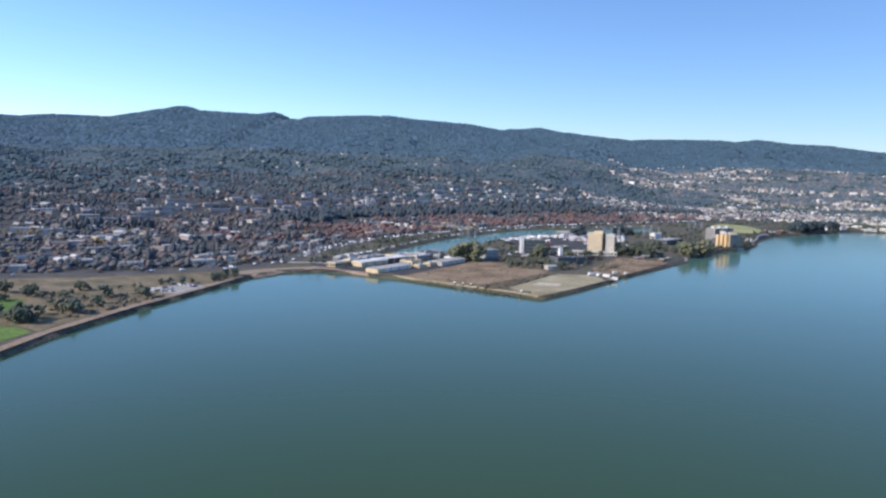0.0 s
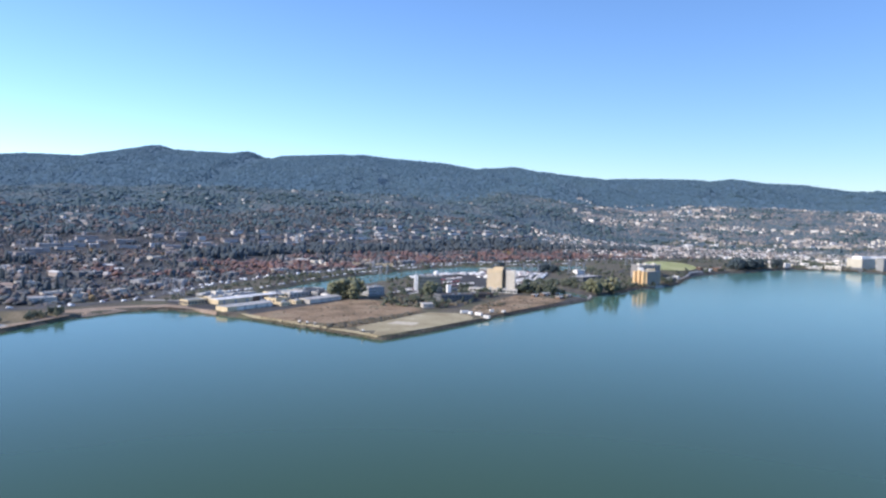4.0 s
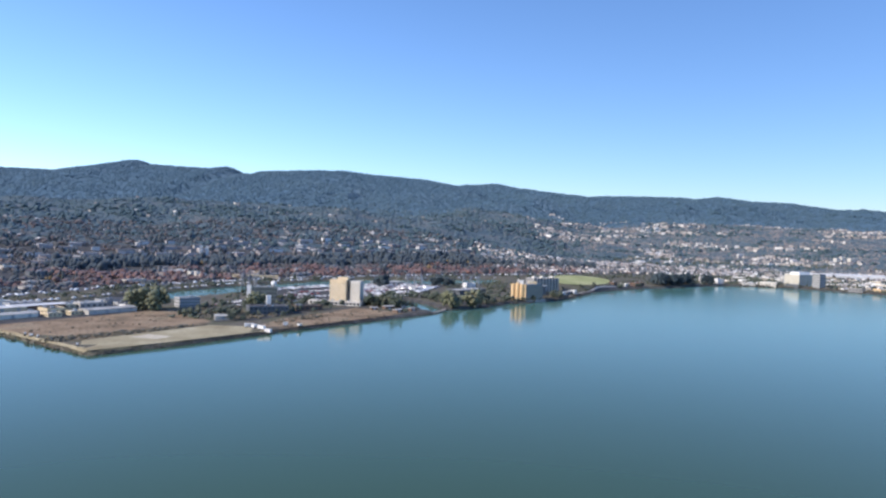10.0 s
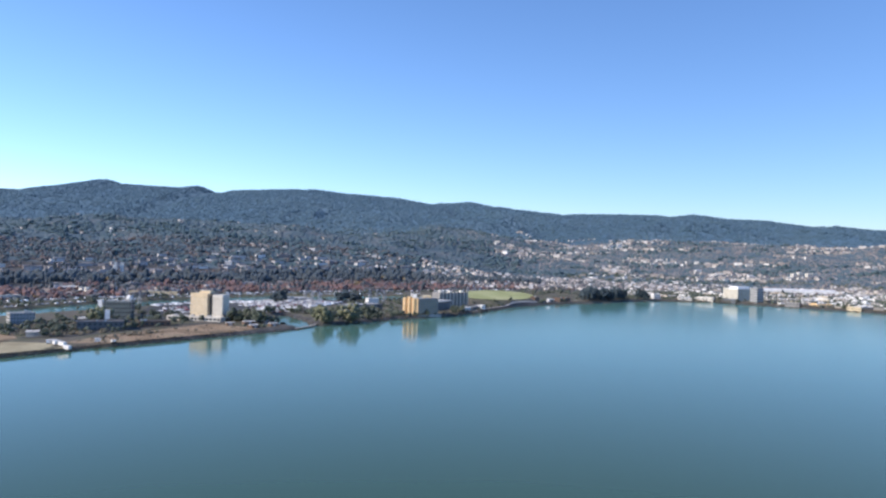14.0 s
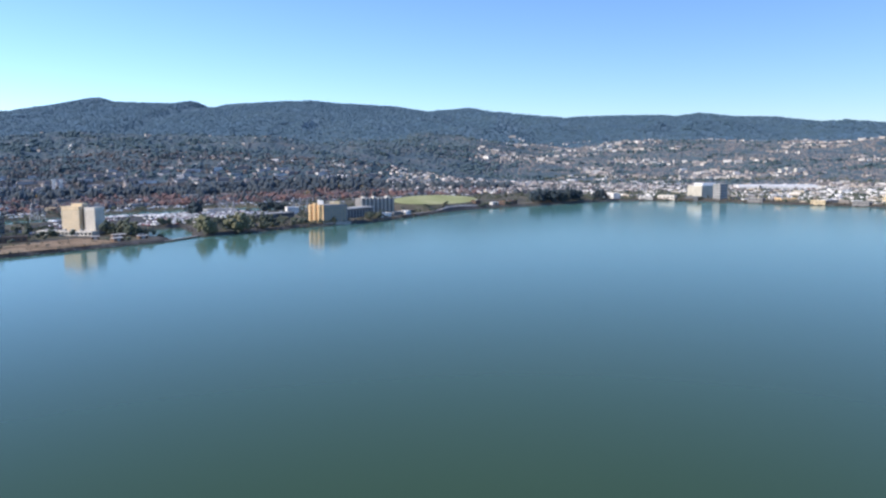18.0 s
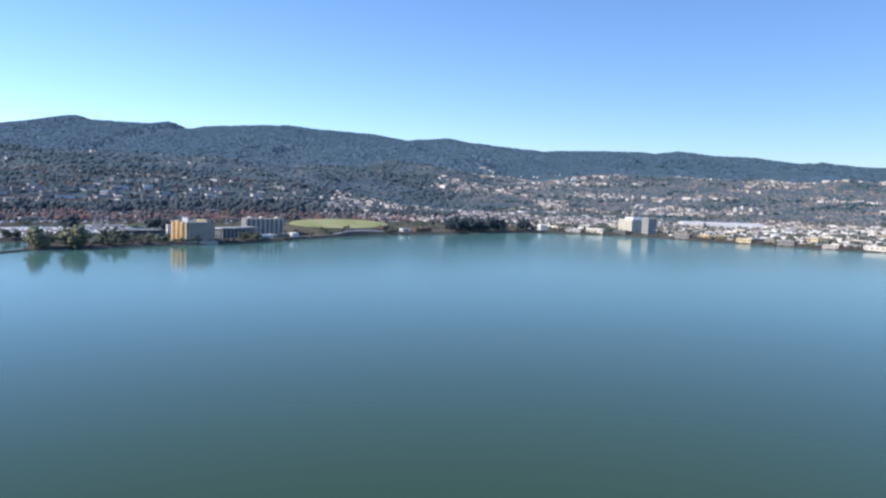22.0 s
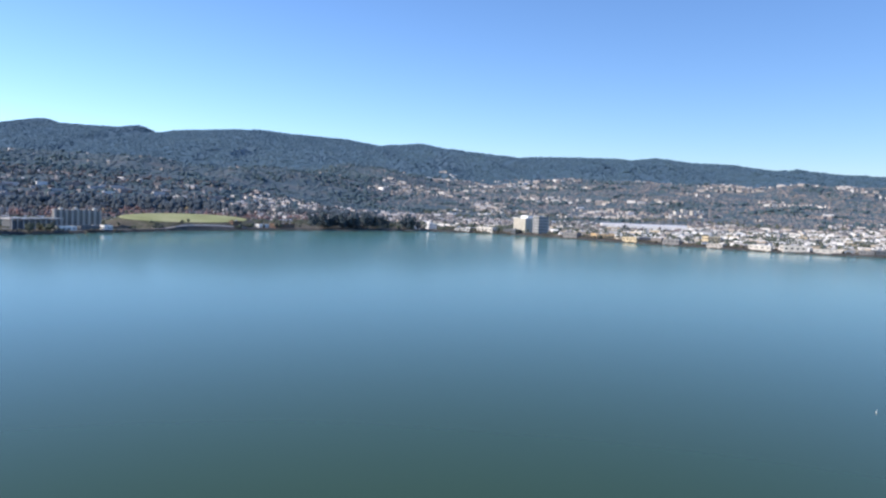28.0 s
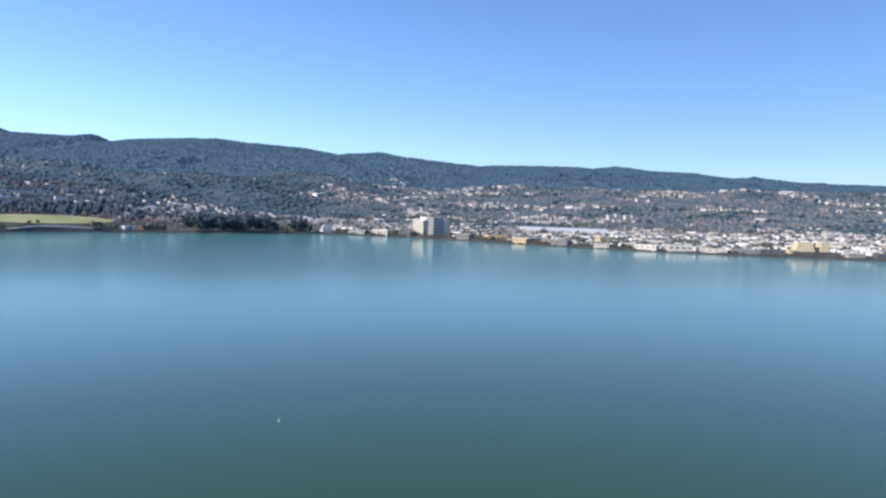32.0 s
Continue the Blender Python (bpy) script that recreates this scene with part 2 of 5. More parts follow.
M["shed_roofs"] = material("shed_roofs", [(0.0, (0.66, 0.645, 0.61)), (0.5, (0.78, 0.765, 0.735)), (0.7, (0.42, 0.41, 0.40)), (0.85, (0.24, 0.235, 0.23)), (1.0, (0.55, 0.48, 0.38))], 8, 0.8, 1.2, "object", wear=0.1)
M["shed_walls"] = material("shed_walls", [(0.0, (0.80, 0.78, 0.74)), (0.38, (0.74, 0.71, 0.65)), (0.46, (0.24, 0.22, 0.20)), (0.6, (0.15, 0.135, 0.125)), (0.72, (0.58, 0.47, 0.30)), (0.85, (0.18, 0.175, 0.175)), (1.0, (0.30, 0.235, 0.19))], 8, 0.85, 1.2, "object", wear=0.08)


M["glass"] = glass_dark("window_glass", (0.05, 0.06, 0.07))
M["bronze"] = glass_dark("bronze_glass", (0.42, 0.335, 0.225))


def water_material():
    m = bpy.data.materials.new("bay_water")
    m.use_nodes = True
    n, ln = m.node_tree.nodes, m.node_tree.links
    b = n["Principled BSDF"]
    b.inputs["Roughness"].default_value, b.inputs["IOR"].default_value = 0.115, 1.235
    # Cyan sheen brightens far water in place of haze and reflected sky.
    b.inputs["Sheen Weight"].default_value, b.inputs["Sheen Roughness"].default_value = 0.23, 0.24
    b.inputs["Sheen Tint"].default_value = (0.48, 0.92, 0.87, 1)
    geo = n.new("ShaderNodeNewGeometry")
    silt = n.new("ShaderNodeTexNoise")
    silt.inputs["Scale"].default_value, silt.inputs["Detail"].default_value = 0.0035, 4
    ln.new(geo.outputs["Position"], silt.inputs["Vector"])
    ramp = n.new("ShaderNodeValToRGB")
    ramp.color_ramp.elements[0].position, ramp.color_ramp.elements[0].color = 0.3, (0.036, 0.072, 0.027, 1)
    ramp.color_ramp.elements[1].position, ramp.color_ramp.elements[1].color = 0.7, (0.042, 0.079, 0.032, 1)
    ln.new(silt.outputs["Fac"], ramp.inputs[0])
    ln.new(ramp.outputs[0], b.inputs["Base Color"])
    wave = n.new("ShaderNodeTexNoise")
    wave.inputs["Scale"].default_value, wave.inputs["Detail"].default_value = 0.5, 3
    ln.new(geo.outputs["Position"], wave.inputs["Vector"])
    bp = n.new("ShaderNodeBump")
    bp.inputs["Strength"].default_value, bp.inputs["Distance"].default_value = 0.1, 0.04
    ln.new(wave.outputs["Fac"], bp.inputs["Height"])
    ln.new(bp.outputs[0], b.inputs["Normal"])
    return m


M["water"] = water_material()


# ---- mesh helpers ----
class Geo:
    """Collects boxes, prisms and roofs for one mesh."""

    def __init__(self):
        self.v, self.f = [], []

    def add(self, verts, faces):
        n = len(self.v)
        self.v += [tuple(p) for p in verts]
        self.f += [tuple(i + n for i in q) for q in faces]
        return self

    def box(self, x0, y0, z0, x1, y1, z1):
        return self.prism([(x0, y0), (x1, y0), (x1, y1), (x0, y1)], z0, z1)

    def prism(self, ring, z0, z1, inset=0.0):
        k = len(ring)
        cx, cy = sum(p[0] for p in ring) / k, sum(p[1] for p in ring) / k
        topring = [(x + (cx - x) * inset, y + (cy - y) * inset) for x, y in ring]
        faces = [(i, (i + 1) % k, k + (i + 1) % k, k + i) for i in range(k)] + [tuple(range(k, 2 * k)), tuple(reversed(range(k)))]
        return self.add([(x, y, z0) for x, y in ring] + [(x, y, z1) for x, y in topring], faces)

    def gable(self, x0, y0, z0, x1, y1, z1, over=0.4):
        x0, y0, x1, y1 = x0 - over, y0 - over, x1 + over, y1 + over
        if x1 - x0 >= y1 - y0:
            c = (y0 + y1) / 2
            ridge = [(x0, c, z1), (x1, c, z1)]
            faces = [(0, 1, 5, 4), (2, 3, 4, 5), (3, 0, 4), (1, 2, 5), (3, 2, 1, 0)]
        else:
            c = (x0 + x1) / 2
            ridge = [(c, y0, z1), (c, y1, z1)]
            faces = [(1, 2, 5, 4), (3, 0, 4, 5), (0, 1, 4), (2, 3, 5), (3, 2, 1, 0)]
        return self.add([(x0, y0, z0), (x1, y0, z0), (x1, y1, z0), (x0, y1, z0)] + ridge, faces)

    def cyl(self, x, y, z0, z1, r, r1=None, k=10):
        r1 = r if r1 is None else r1
        ring = [(math.cos(2 * math.pi * i / k), math.sin(2 * math.pi * i / k)) for i in range(k)]
        faces = [(i, (i + 1) % k, k + (i + 1) % k, k + i) for i in range(k)] + [tuple(range(k, 2 * k)), tuple(reversed(range(k)))]
        return self.add([(x + r * a, y + r * b, z0) for a, b in ring] + [(x + r1 * a, y + r1 * b, z1) for a, b in ring], faces)

    def rod(self, a, b, r=0.15, k=4):
        a, b = Vector(a), Vector(b)
        q = (b - a).to_track_quat("Z", "Y")
        ring = [q @ Vector((r * math.cos(2 * math.pi * i / k), r * math.sin(2 * math.pi * i / k), 0)) for i in range(k)]
        return self.add([a + p for p in ring] + [b + p for p in ring], [(i, (i + 1) % k, k + (i + 1) % k, k + i) for i in range(k)])

    def mesh(self, name, mat):
        me = bpy.data.meshes.new(name)
        me.from_pydata(self.v, [], self.f)
        me.materials.append(mat)
        me.update()
        return me


def part(name, geo, mat, parent, label=""):
    ob = new(name, geo.mesh(name, mat))
    ob.parent = parent
    return tagged(ob, label)


def thing(name, x, y, z, deg, label, category, group=""):
    ob = new(name)
    ob.empty_display_size = 1
    ob.matrix_basis = pose(x, y, z, 0, 0, deg)
    return tagged(ob, label, category, group)


def raw_mesh(name, verts, tris, mat):
    """A mesh from arrays of corners and triangles."""
    me = bpy.data.meshes.new(name)
    me.vertices.add(len(verts))
    me.vertices.foreach_set("co", np.ascontiguousarray(verts, np.float32).ravel())
    k = tris.shape[1]
    me.loops.add(tris.size)
    me.loops.foreach_set("vertex_index", np.ascontiguousarray(tris, np.int32).ravel())
    me.polygons.add(len(tris))
    me.polygons.foreach_set("loop_start", np.arange(0, tris.size, k, dtype=np.int32))
    me.polygons.foreach_set("loop_total", np.full(len(tris), k, np.int32))
    me.materials.append(mat)
    me.polygons.foreach_set("use_smooth", np.full(len(tris), k == 3))
    me.update(calc_edges=True)
    return me


def lumps(seed, sub, rough=0.36):
    """Corners and triangles of a lumpy ball, flattened below."""
    bm = bmesh.new()
    bmesh.ops.create_icosphere(bm, subdivisions=sub, radius=1.0)
    rs = np.random.RandomState(seed)
    v = np.array([p.co[:] for p in bm.verts])
    f = np.array([[p.index for p in q.verts] for q in bm.faces])
    bm.free()
    v *= rs.uniform(1 - rough, 1 + rough * 0.8, (len(v), 1))
    v[:, 2] = np.where(v[:, 2] < 0, v[:, 2] * 0.75, v[:, 2])
    return v, f


def scatter(base, places, sizes, seed):
    """Copies of base shapes at places, with sizes (n x 3) and random turns, as one set of corners and triangles."""
    rs = np.random.RandomState(seed)
    pick = rs.randint(0, len(base), len(places))
    vs, fs, n = [], [], 0
    for k, (v, f) in enumerate(base):
        p, s = places[pick == k], sizes[pick == k]
        if not len(p):
            continue
        a = rs.uniform(0, 2 * np.pi, len(p))
        c, d = np.cos(a)[:, None], np.sin(a)[:, None]
        x = v[None, :, 0] * c - v[None, :, 1] * d
        y = v[None, :, 0] * d + v[None, :, 1] * c
        z = np.broadcast_to(v[None, :, 2], x.shape)
        w = np.stack([x, y, z], -1) * s[:, None, :] + p[:, None, :]
        vs.append(w.reshape(-1, 3))
        fs.append((f[None] + (np.arange(len(p)) * len(v))[:, None, None]).reshape(-1, 3) + n)
        n += w.shape[0] * w.shape[1]
    return np.concatenate(vs), np.concatenate(fs)


def value_noise(x, y, size, seed):
    x, y = np.asarray(x, float) / size, np.asarray(y, float) / size
    i, j = np.floor(x).astype(int), np.floor(y).astype(int)
    u, w = x - i, y - j
    u, w = u * u * (3 - 2 * u), w * w * (3 - 2 * w)
    table = np.random.RandomState(seed).rand(256, 256)
    g = lambda a, b: table[a % 256, b % 256]
    return (g(i, j) * (1 - u) + g(i + 1, j) * u) * (1 - w) + (g(i, j + 1) * (1 - u) + g(i + 1, j + 1) * u) * w


# ---- the plan ----
SHORE = [(-4600, -900), (-260, -900), (-235, 0), (-205, 250), (-195, 338), (-193, 384), (-181, 460), (-170, 510), (-159, 563), (-151, 603),
         (-133, 640), (-108, 658), (-84, 652), (-31, 622), (22, 582), (53, 558), (72, 543), (106, 589), (150, 657), (147, 662), (161, 676), (217, 757),
         (262, 820), (250, 838), (222, 858), (196, 880), (172, 902), (190, 925), (226, 940), (252, 892), (266, 851), (298, 878), (334, 936), (362, 960), (392, 994), (420, 1042),
         (440, 1088), (478, 1165), (545, 1245), (606, 1288), (664, 1346), (724, 1392), (795, 1398), (850, 1370), (900, 1325),
         (950, 1275), (1005, 1230), (1055, 1185), (1105, 1155), (1160, 1138), (1220, 1130), (1300, 1115), (1500, 1060), (2100, 960), (4700, 700), (4700, 5200), (-4600, 5200)]
CHANNEL = [(-30, 772), (2, 850), (32, 920), (62, 985), (100, 1055), (150, 1105), (220, 1150), (300, 1200), (348, 1258), (352, 1345), (232, 1268), (150, 1240), (100, 1180),
           (48, 1095), (2, 1010), (-36, 900), (-62, 815), (-96, 748), (-70, 740)]


def outline_distance(x, y, ring):
    """Signed distance to a ring of corners: inside is positive."""
    x, y = np.asarray(x, float), np.asarray(y, float)
    best, inside = np.full(x.shape, 1e12), np.zeros(x.shape, bool)
    for (ax, ay), (bx, by) in zip(ring, ring[1:] + ring[:1]):
        ex, ey = bx - ax, by - ay
        k = np.clip(((x - ax) * ex + (y - ay) * ey) / (ex * ex + ey * ey), 0, 1)
        best = np.minimum(best, (x - ax - k * ex) ** 2 + (y - ay - k * ey) ** 2)
        if ey:
            inside ^= ((ay > y) != (by > y)) & (x < (y - ay) / ey * ex + ax)
    return np.where(inside, 1, -1) * np.sqrt(best)


# the skyline: places along the crest and their heights
CREST_X = [-4200, -2900, -2640, -2440, -2113, -1977, -1857, -1670, -1609, -1525, -1198, -1063, -1023, -963, -913, -855, -526, -358, -191, 142, 342, 392, 575, 726, 1142, 1307, 1705, 1787, 1925, 2134, 2365, 2712, 2794, 2892, 3017, 3400, 5200]
CREST_Z = [351, 363, 357, 373, 367, 374, 406, 441, 447, 420, 409, 422, 413, 383, 383, 400, 417, 421, 403, 384, 353, 363, 376, 354, 319, 329, 333, 325, 345, 323, 321, 283, 280, 294, 278, 285, 253]
CREST_Y = 4880.0


def smooth(a, b, v):
    s = np.clip((v - a) / (b - a), 0, 1)
    return s * s * (3 - 2 * s)


FREEWAY = [(-480, 505), (-321, 566), (-232, 606), (-180, 648), (-148, 698), (-138, 760), (-122, 845), (-92, 945), (-40, 1040), (14, 1125), (70, 1205), (150, 1290), (240, 1360), (360, 1450), (520, 1575), (760, 1660), (1100, 1560), (1500, 1480)]


def beyond(x, y):
    """Distance past the freeway, away from the bay."""
    return -outline_distance(x, y, [(-480, -900)] + FREEWAY + [(1800, 1420), (4700, 1300), (4700, -900)])


def spur_noise(x, y):
    """Ribs and ravines that run down the upper slope, bent and of uneven width."""
    w = x + 0.25 * (y - 4000) * (value_noise(x, 0 * y, 900, 33) - 0.5) * 2 + 120 * (value_noise(x, y, 330, 34) - 0.5)
    rib = 1 - np.abs(2 * value_noise(w, y * 0.16, 250, 35) - 1)
    return rib + 0.45 * (1 - np.abs(2 * value_noise(w + 70, y * 0.3, 110, 36) - 1)) - 0.75


def land_height(x, y):
    x, y = np.asarray(x, float), np.asarray(y, float)
    sd = np.minimum(outline_distance(x, y, SHORE), -outline_distance(x, y, CHANNEL))
    z = np.clip(sd * 0.8, -4, 2.4)
    p, q = (x - 458) * 0.524 + (y - 1216) * 0.852, (y - 1216) * 0.524 - (x - 458) * 0.852
    z = z + (9.5 + 0.11 * q) * smooth(1.32, 0.9, np.hypot(p / 88, q / 38)) * (sd > 0)
    r, az = np.hypot(x - 430, y - 200), np.degrees(np.arctan2(x - 430, y - 200))
    d = y - 200 + 0.12 * np.maximum(np.abs(x - 430) - 0.7 * (y - 200), 0)
    a, b = np.interp(az, [-25, -5, 5, 20], [1250, 1350, 1700, 1800]), np.interp(az, [-25, -5, 5, 20], [2250, 2400, 2700, 2800])
    crest = np.interp(x, CREST_X, CREST_Z)
    up = smooth(a, b, r)
    foot = np.interp(az, [-5, 12], [2500, 2800])
    back = np.clip((d - foot) / (CREST_Y - 200 - foot), 0, 1)
    back = back * back * (2.2 - 1.2 * back)
    roll = value_noise(x, y, 420, 3) + 0.6 * value_noise(x, y, 190, 4) + 0.25 * value_noise(x, y, 90, 24) - 0.92
    ribs = spur_noise(x, y) * np.interp(az, [-14, 2], [22, 72])
    low = 0.05 * np.clip(beyond(x, y) - 30, 0, 400) * np.interp(az, [-5, 8], [1, 0.3]) * (1 - 0.6 * up) + 106 * up
    hill = low + (crest - 118 - 6) * back + 52 * roll * up * (1 - back) + ribs * np.minimum(1, 5 * back) * np.clip(1.7 * (1 - back) - 0.08, 0, 1) * up
    behind = y - CREST_Y
    hill = np.where(behind > 0, hill - behind * 0.5, hill)
    return z + hill * (sd > 0)


# ---- ground and water ----
gx = np.concatenate([np.arange(-4400, -420, 30.0), np.arange(-420, 1420, 7.0), np.arange(1420, 4600, 30.0)])
gy = np.concatenate([np.arange(-880, 200, 40.0), np.arange(200, 1620, 7.0), np.arange(1620, 5080, 30.0)])
X, Y = np.meshgrid(gx, gy)
Z = land_height(X, Y)
idx = np.arange(X.size).reshape(X.shape)
quads = np.stack([idx[:-1, :-1], idx[:-1, 1:], idx[1:, 1:], idx[1:, :-1]], -1).reshape(-1, 4)
ground_mesh = raw_mesh("ground", np.stack([X, Y, Z], -1).reshape(-1, 3), quads, M["earth"])
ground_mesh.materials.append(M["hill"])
ground_mesh.materials.append(M["bank"])
# Upper slopes share the ridge foliage colour, haze included.
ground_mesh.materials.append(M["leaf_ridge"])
mid = np.stack([X, Y], -1).reshape(-1, 2)[quads].mean(1)
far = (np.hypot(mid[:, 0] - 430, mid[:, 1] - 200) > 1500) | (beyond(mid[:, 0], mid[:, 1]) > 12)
edge = (np.abs(outline_distance(mid[:, 0], mid[:, 1], SHORE)) < 9) & (mid[:, 0] > 150) & (mid[:, 1] > 690)
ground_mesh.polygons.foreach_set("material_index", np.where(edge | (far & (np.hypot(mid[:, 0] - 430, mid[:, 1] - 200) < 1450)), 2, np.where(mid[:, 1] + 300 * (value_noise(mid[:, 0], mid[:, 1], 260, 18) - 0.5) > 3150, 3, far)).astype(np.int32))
ground_mesh.polygons.foreach_set("use_smooth", np.ones(len(quads), bool))
ground = tagged(new("ground", ground_mesh), "flat bay shore rising into wooded hills", "ground", kind="structure")

wx, wy = np.meshgrid(np.linspace(-5000, 5500, 22), np.linspace(-5200, 1900, 15))
wi = np.arange(wx.size).reshape(wx.shape)
wq = np.stack([wi[:-1, :-1], wi[:-1, 1:], wi[1:, 1:], wi[1:, :-1]], -1).reshape(-1, 4)
water = tagged(new("water", raw_mesh("water", np.stack([wx, wy, 0 * wx], -1).reshape(-1, 3), wq, M["water"])), "calm green-blue bay water with faint reflections", "water", kind="structure")


def patch(name, ring, mat, label, lift=0.12, kind="structure", step=0.0):
    """A thin sheet of other ground, draped on the land inside a ring."""
    bm = bmesh.new()
    vs = [bm.verts.new((x, y, 0)) for x, y in ring]
    es = [bm.edges.new((a, b)) for a, b in zip(vs, vs[1:] + vs[:1])]
    bmesh.ops.triangle_fill(bm, edges=es, use_beauty=True)
    if step:
        for _ in range(3):
            bmesh.ops.subdivide_edges(bm, edges=[e for e in bm.edges if e.calc_length() > step], cuts=1)
            bmesh.ops.triangulate(bm, faces=bm.faces[:])
    p = np.array([v.co[:2] for v in bm.verts])
    h = land_height(p[:, 0], p[:, 1])
    for v, z in zip(bm.verts, h):
        v.co.z = max(z, 0.3) + lift
    bmesh.ops.recalc_face_normals(bm, faces=bm.faces[:])
    if sum(f.normal.z for f in bm.faces) < 0:
        bmesh.ops.reverse_faces(bm, faces=bm.faces[:])
    me = bpy.data.meshes.new(name)
    bm.to_mesh(me)
    bm.free()
    me.materials.append(mat)
    return tagged(new(name, me), label, name.replace("_", " "), kind=kind)


def strip(name, line, wide, mat, label, lift=0.15, kind="structure"):
    """A road or bank of that width along a line."""
    pts, out = [Vector((*p, 0)) for p in line], []
    dense = []
    for a, b in zip(pts, pts[1:]):
        n = max(1, int((b - a).length / 25))
        dense += [a.lerp(b, i / n) for i in range(n)]
    dense.append(pts[-1])
    for i, p in enumerate(dense):
        d = (dense[min(i + 1, len(dense) - 1)] - dense[max(i - 1, 0)]).normalized()
        s = Vector((-d.y, d.x, 0)) * wide / 2
        out += [p + s, p - s]
    v = np.array([(p.x, p.y, 0) for p in out])
    v[:, 2] = np.maximum(land_height(v[:, 0], v[:, 1]), 1.0) + lift
    q = np.array([(2 * i, 2 * i + 1, 2 * i + 3, 2 * i + 2) for i in range(len(dense) - 1)])
    return tagged(new(name, raw_mesh(name, v, q[:, ::-1], mat)), label, name, kind=kind)


# ---- ground cover ----
patch("dirt_field", [(-38, 632), (22, 585), (36, 598), (60, 632), (88, 672), (96, 690), (78, 716), (48, 748), (20, 738), (-6, 694), (-28, 664)], M["dirt"], "bare reddish-brown dirt lot on the peninsula", step=30)
patch("sand_lot", [(42, 569), (70.5, 548.5), (103, 591), (145, 654), (124, 672), (100, 672), (82, 640)], M["sand_lot"], "pale graded sand lot by the sea wall", 0.13, step=30)
patch("sand_streak", [(71, 603), (80, 600), (90, 597), (92, 602), (95, 612), (87, 614), (77, 618), (75, 611)], M["pale_sand"], "pale streak of fresh sand on the lot", 0.2, step=30)
patch("verge", [(22, 582), (42, 566), (80, 640), (98, 674), (94, 684), (86, 666), (60, 628), (36, 594)], M["verge"], "strip of scrubby verge between the lots", 0.2, step=30)
SPIT_LOT = [(134, 676), (150, 668), (163, 684), (216, 762), (232, 792), (206, 812), (186, 822), (164, 770), (140, 722)]
patch("dirt_field", SPIT_LOT, M["dirt"], "bare brown lot along the spit", step=30)
patch("lawn", [(-420, 250), (-216, 318), (-209, 356), (-205, 384), (-218, 394), (-250, 398), (-420, 400)], M["lawn"], "mown green park lawn", step=40)
patch("lawn", [(-246, 428), (-240, 444), (-258, 474), (-280, 478), (-420, 474), (-420, 424)], M["lawn"], "mown green park lawn behind the trees", 0.2, step=40)
patch("drygrass", [(-203, 386), (-190, 462), (-178, 515), (-168, 562), (-162, 600), (-185, 622), (-240, 586), (-330, 548), (-420, 515), (-420, 405), (-250, 402), (-218, 397)], M["drygrass"], "dry grass and dirt of the shore park", step=40)
patch("beach", [(-160, 596), (-148, 606), (-131, 643), (-108, 661), (-85, 655), (-60, 636), (-62, 644), (-88, 668), (-112, 676), (-150, 652), (-172, 624)], M["beach"], "brown muddy beach at the head of the cove", 0.1, step=20)
FIELD = [(458 + 0.524 * 84 * math.cos(a) - 0.852 * 34 * math.sin(a), 1216 + 0.852 * 84 * math.cos(a) + 0.524 * 34 * math.sin(a)) for a in [2 * math.pi * i / 48 for i in range(48)]]
patch("grass_field", FIELD, M["field"], "pale green grassed field on a low mound", 0.35, step=12)
strip("freeway", FREEWAY, 15, M["freeway"], "grey asphalt freeway beyond the channel")
strip("road", [(-150, 700), (-112, 704), (-60, 690)], 9, M["concrete"], "pale concrete access road")
strip("road", [(96, 694), (122, 712), (150, 792), (196, 838), (214, 832)], 8, M["asphalt"], "narrow asphalt road along the peninsula")
strip("road", [(352, 985), (372, 1040), (384, 1120), (376, 1190), (430, 1310), (560, 1390), (680, 1440), (800, 1432), (880, 1388)], 8, M["asphalt"], "asphalt shore road")
strip("path", [(-40, 633), (-29, 624), (24, 584.5), (55, 561), (69, 549)], 3.0, M["sand_lot"], "pale sandy path along the sea wall", 0.3)
strip("path", [(416, 1044), (435, 1090), (473, 1167), (535, 1253), (607, 1333)], 3.0, M["concrete"], "pale concrete shore path", 0.3)
strip("path", [(-201, 338), (-199, 384), (-187, 460), (-176, 510), (-165, 563), (-157, 603)], 6.0, M["beach"], "brown gravel shore path")
PARKING = [(96, 905), (150, 880), (196, 905), (178, 935), (236, 1000), (270, 1140), (232, 1146), (150, 1094), (108, 1040), (76, 985)]
patch("car_park", PARKING, M["asphalt"], "dark asphalt car park beside the hotel", 0.14, step=40)
patch("car_park", [(60, 862), (70, 800), (112, 800), (140, 852), (96, 898)], M["asphalt"], "asphalt yard between the offices", 0.14, step=40)
patch("car_park", [(-205, 518), (-176, 512), (-168, 548), (-192, 562)], M["concrete"], "pale gravel car park in the shore park", 0.16, step=30)
patch("yard", [(-118, 690), (-60, 640), (-34, 630), (16, 720), (22, 770), (-20, 808), (-60, 800), (-112, 748)], M["asphalt"], "worn asphalt industrial yard", 0.13, step=30)

# rock revetment along the sea wall
stones = [lumps(s, 1) for s in range(5)]
rs = np.random.RandomState(11)
line = np.array(SHORE[3:32] + SHORE[32:52], float)
seg = np.diff(line, axis=0)
length = np.hypot(seg[:, 0], seg[:, 1])
n_of = (length * np.where(np.arange(len(length)) < 18, 3.2, 1.0)).astype(int)
n_of[9:13] = n_of[9:13] // 7
n_of[:8] = n_of[:8] // 4
k = np.repeat(np.arange(len(seg)), n_of)
u = rs.rand(len(k))
side = np.stack([seg[:, 1], -seg[:, 0]], -1)[k] / length[k][:, None]
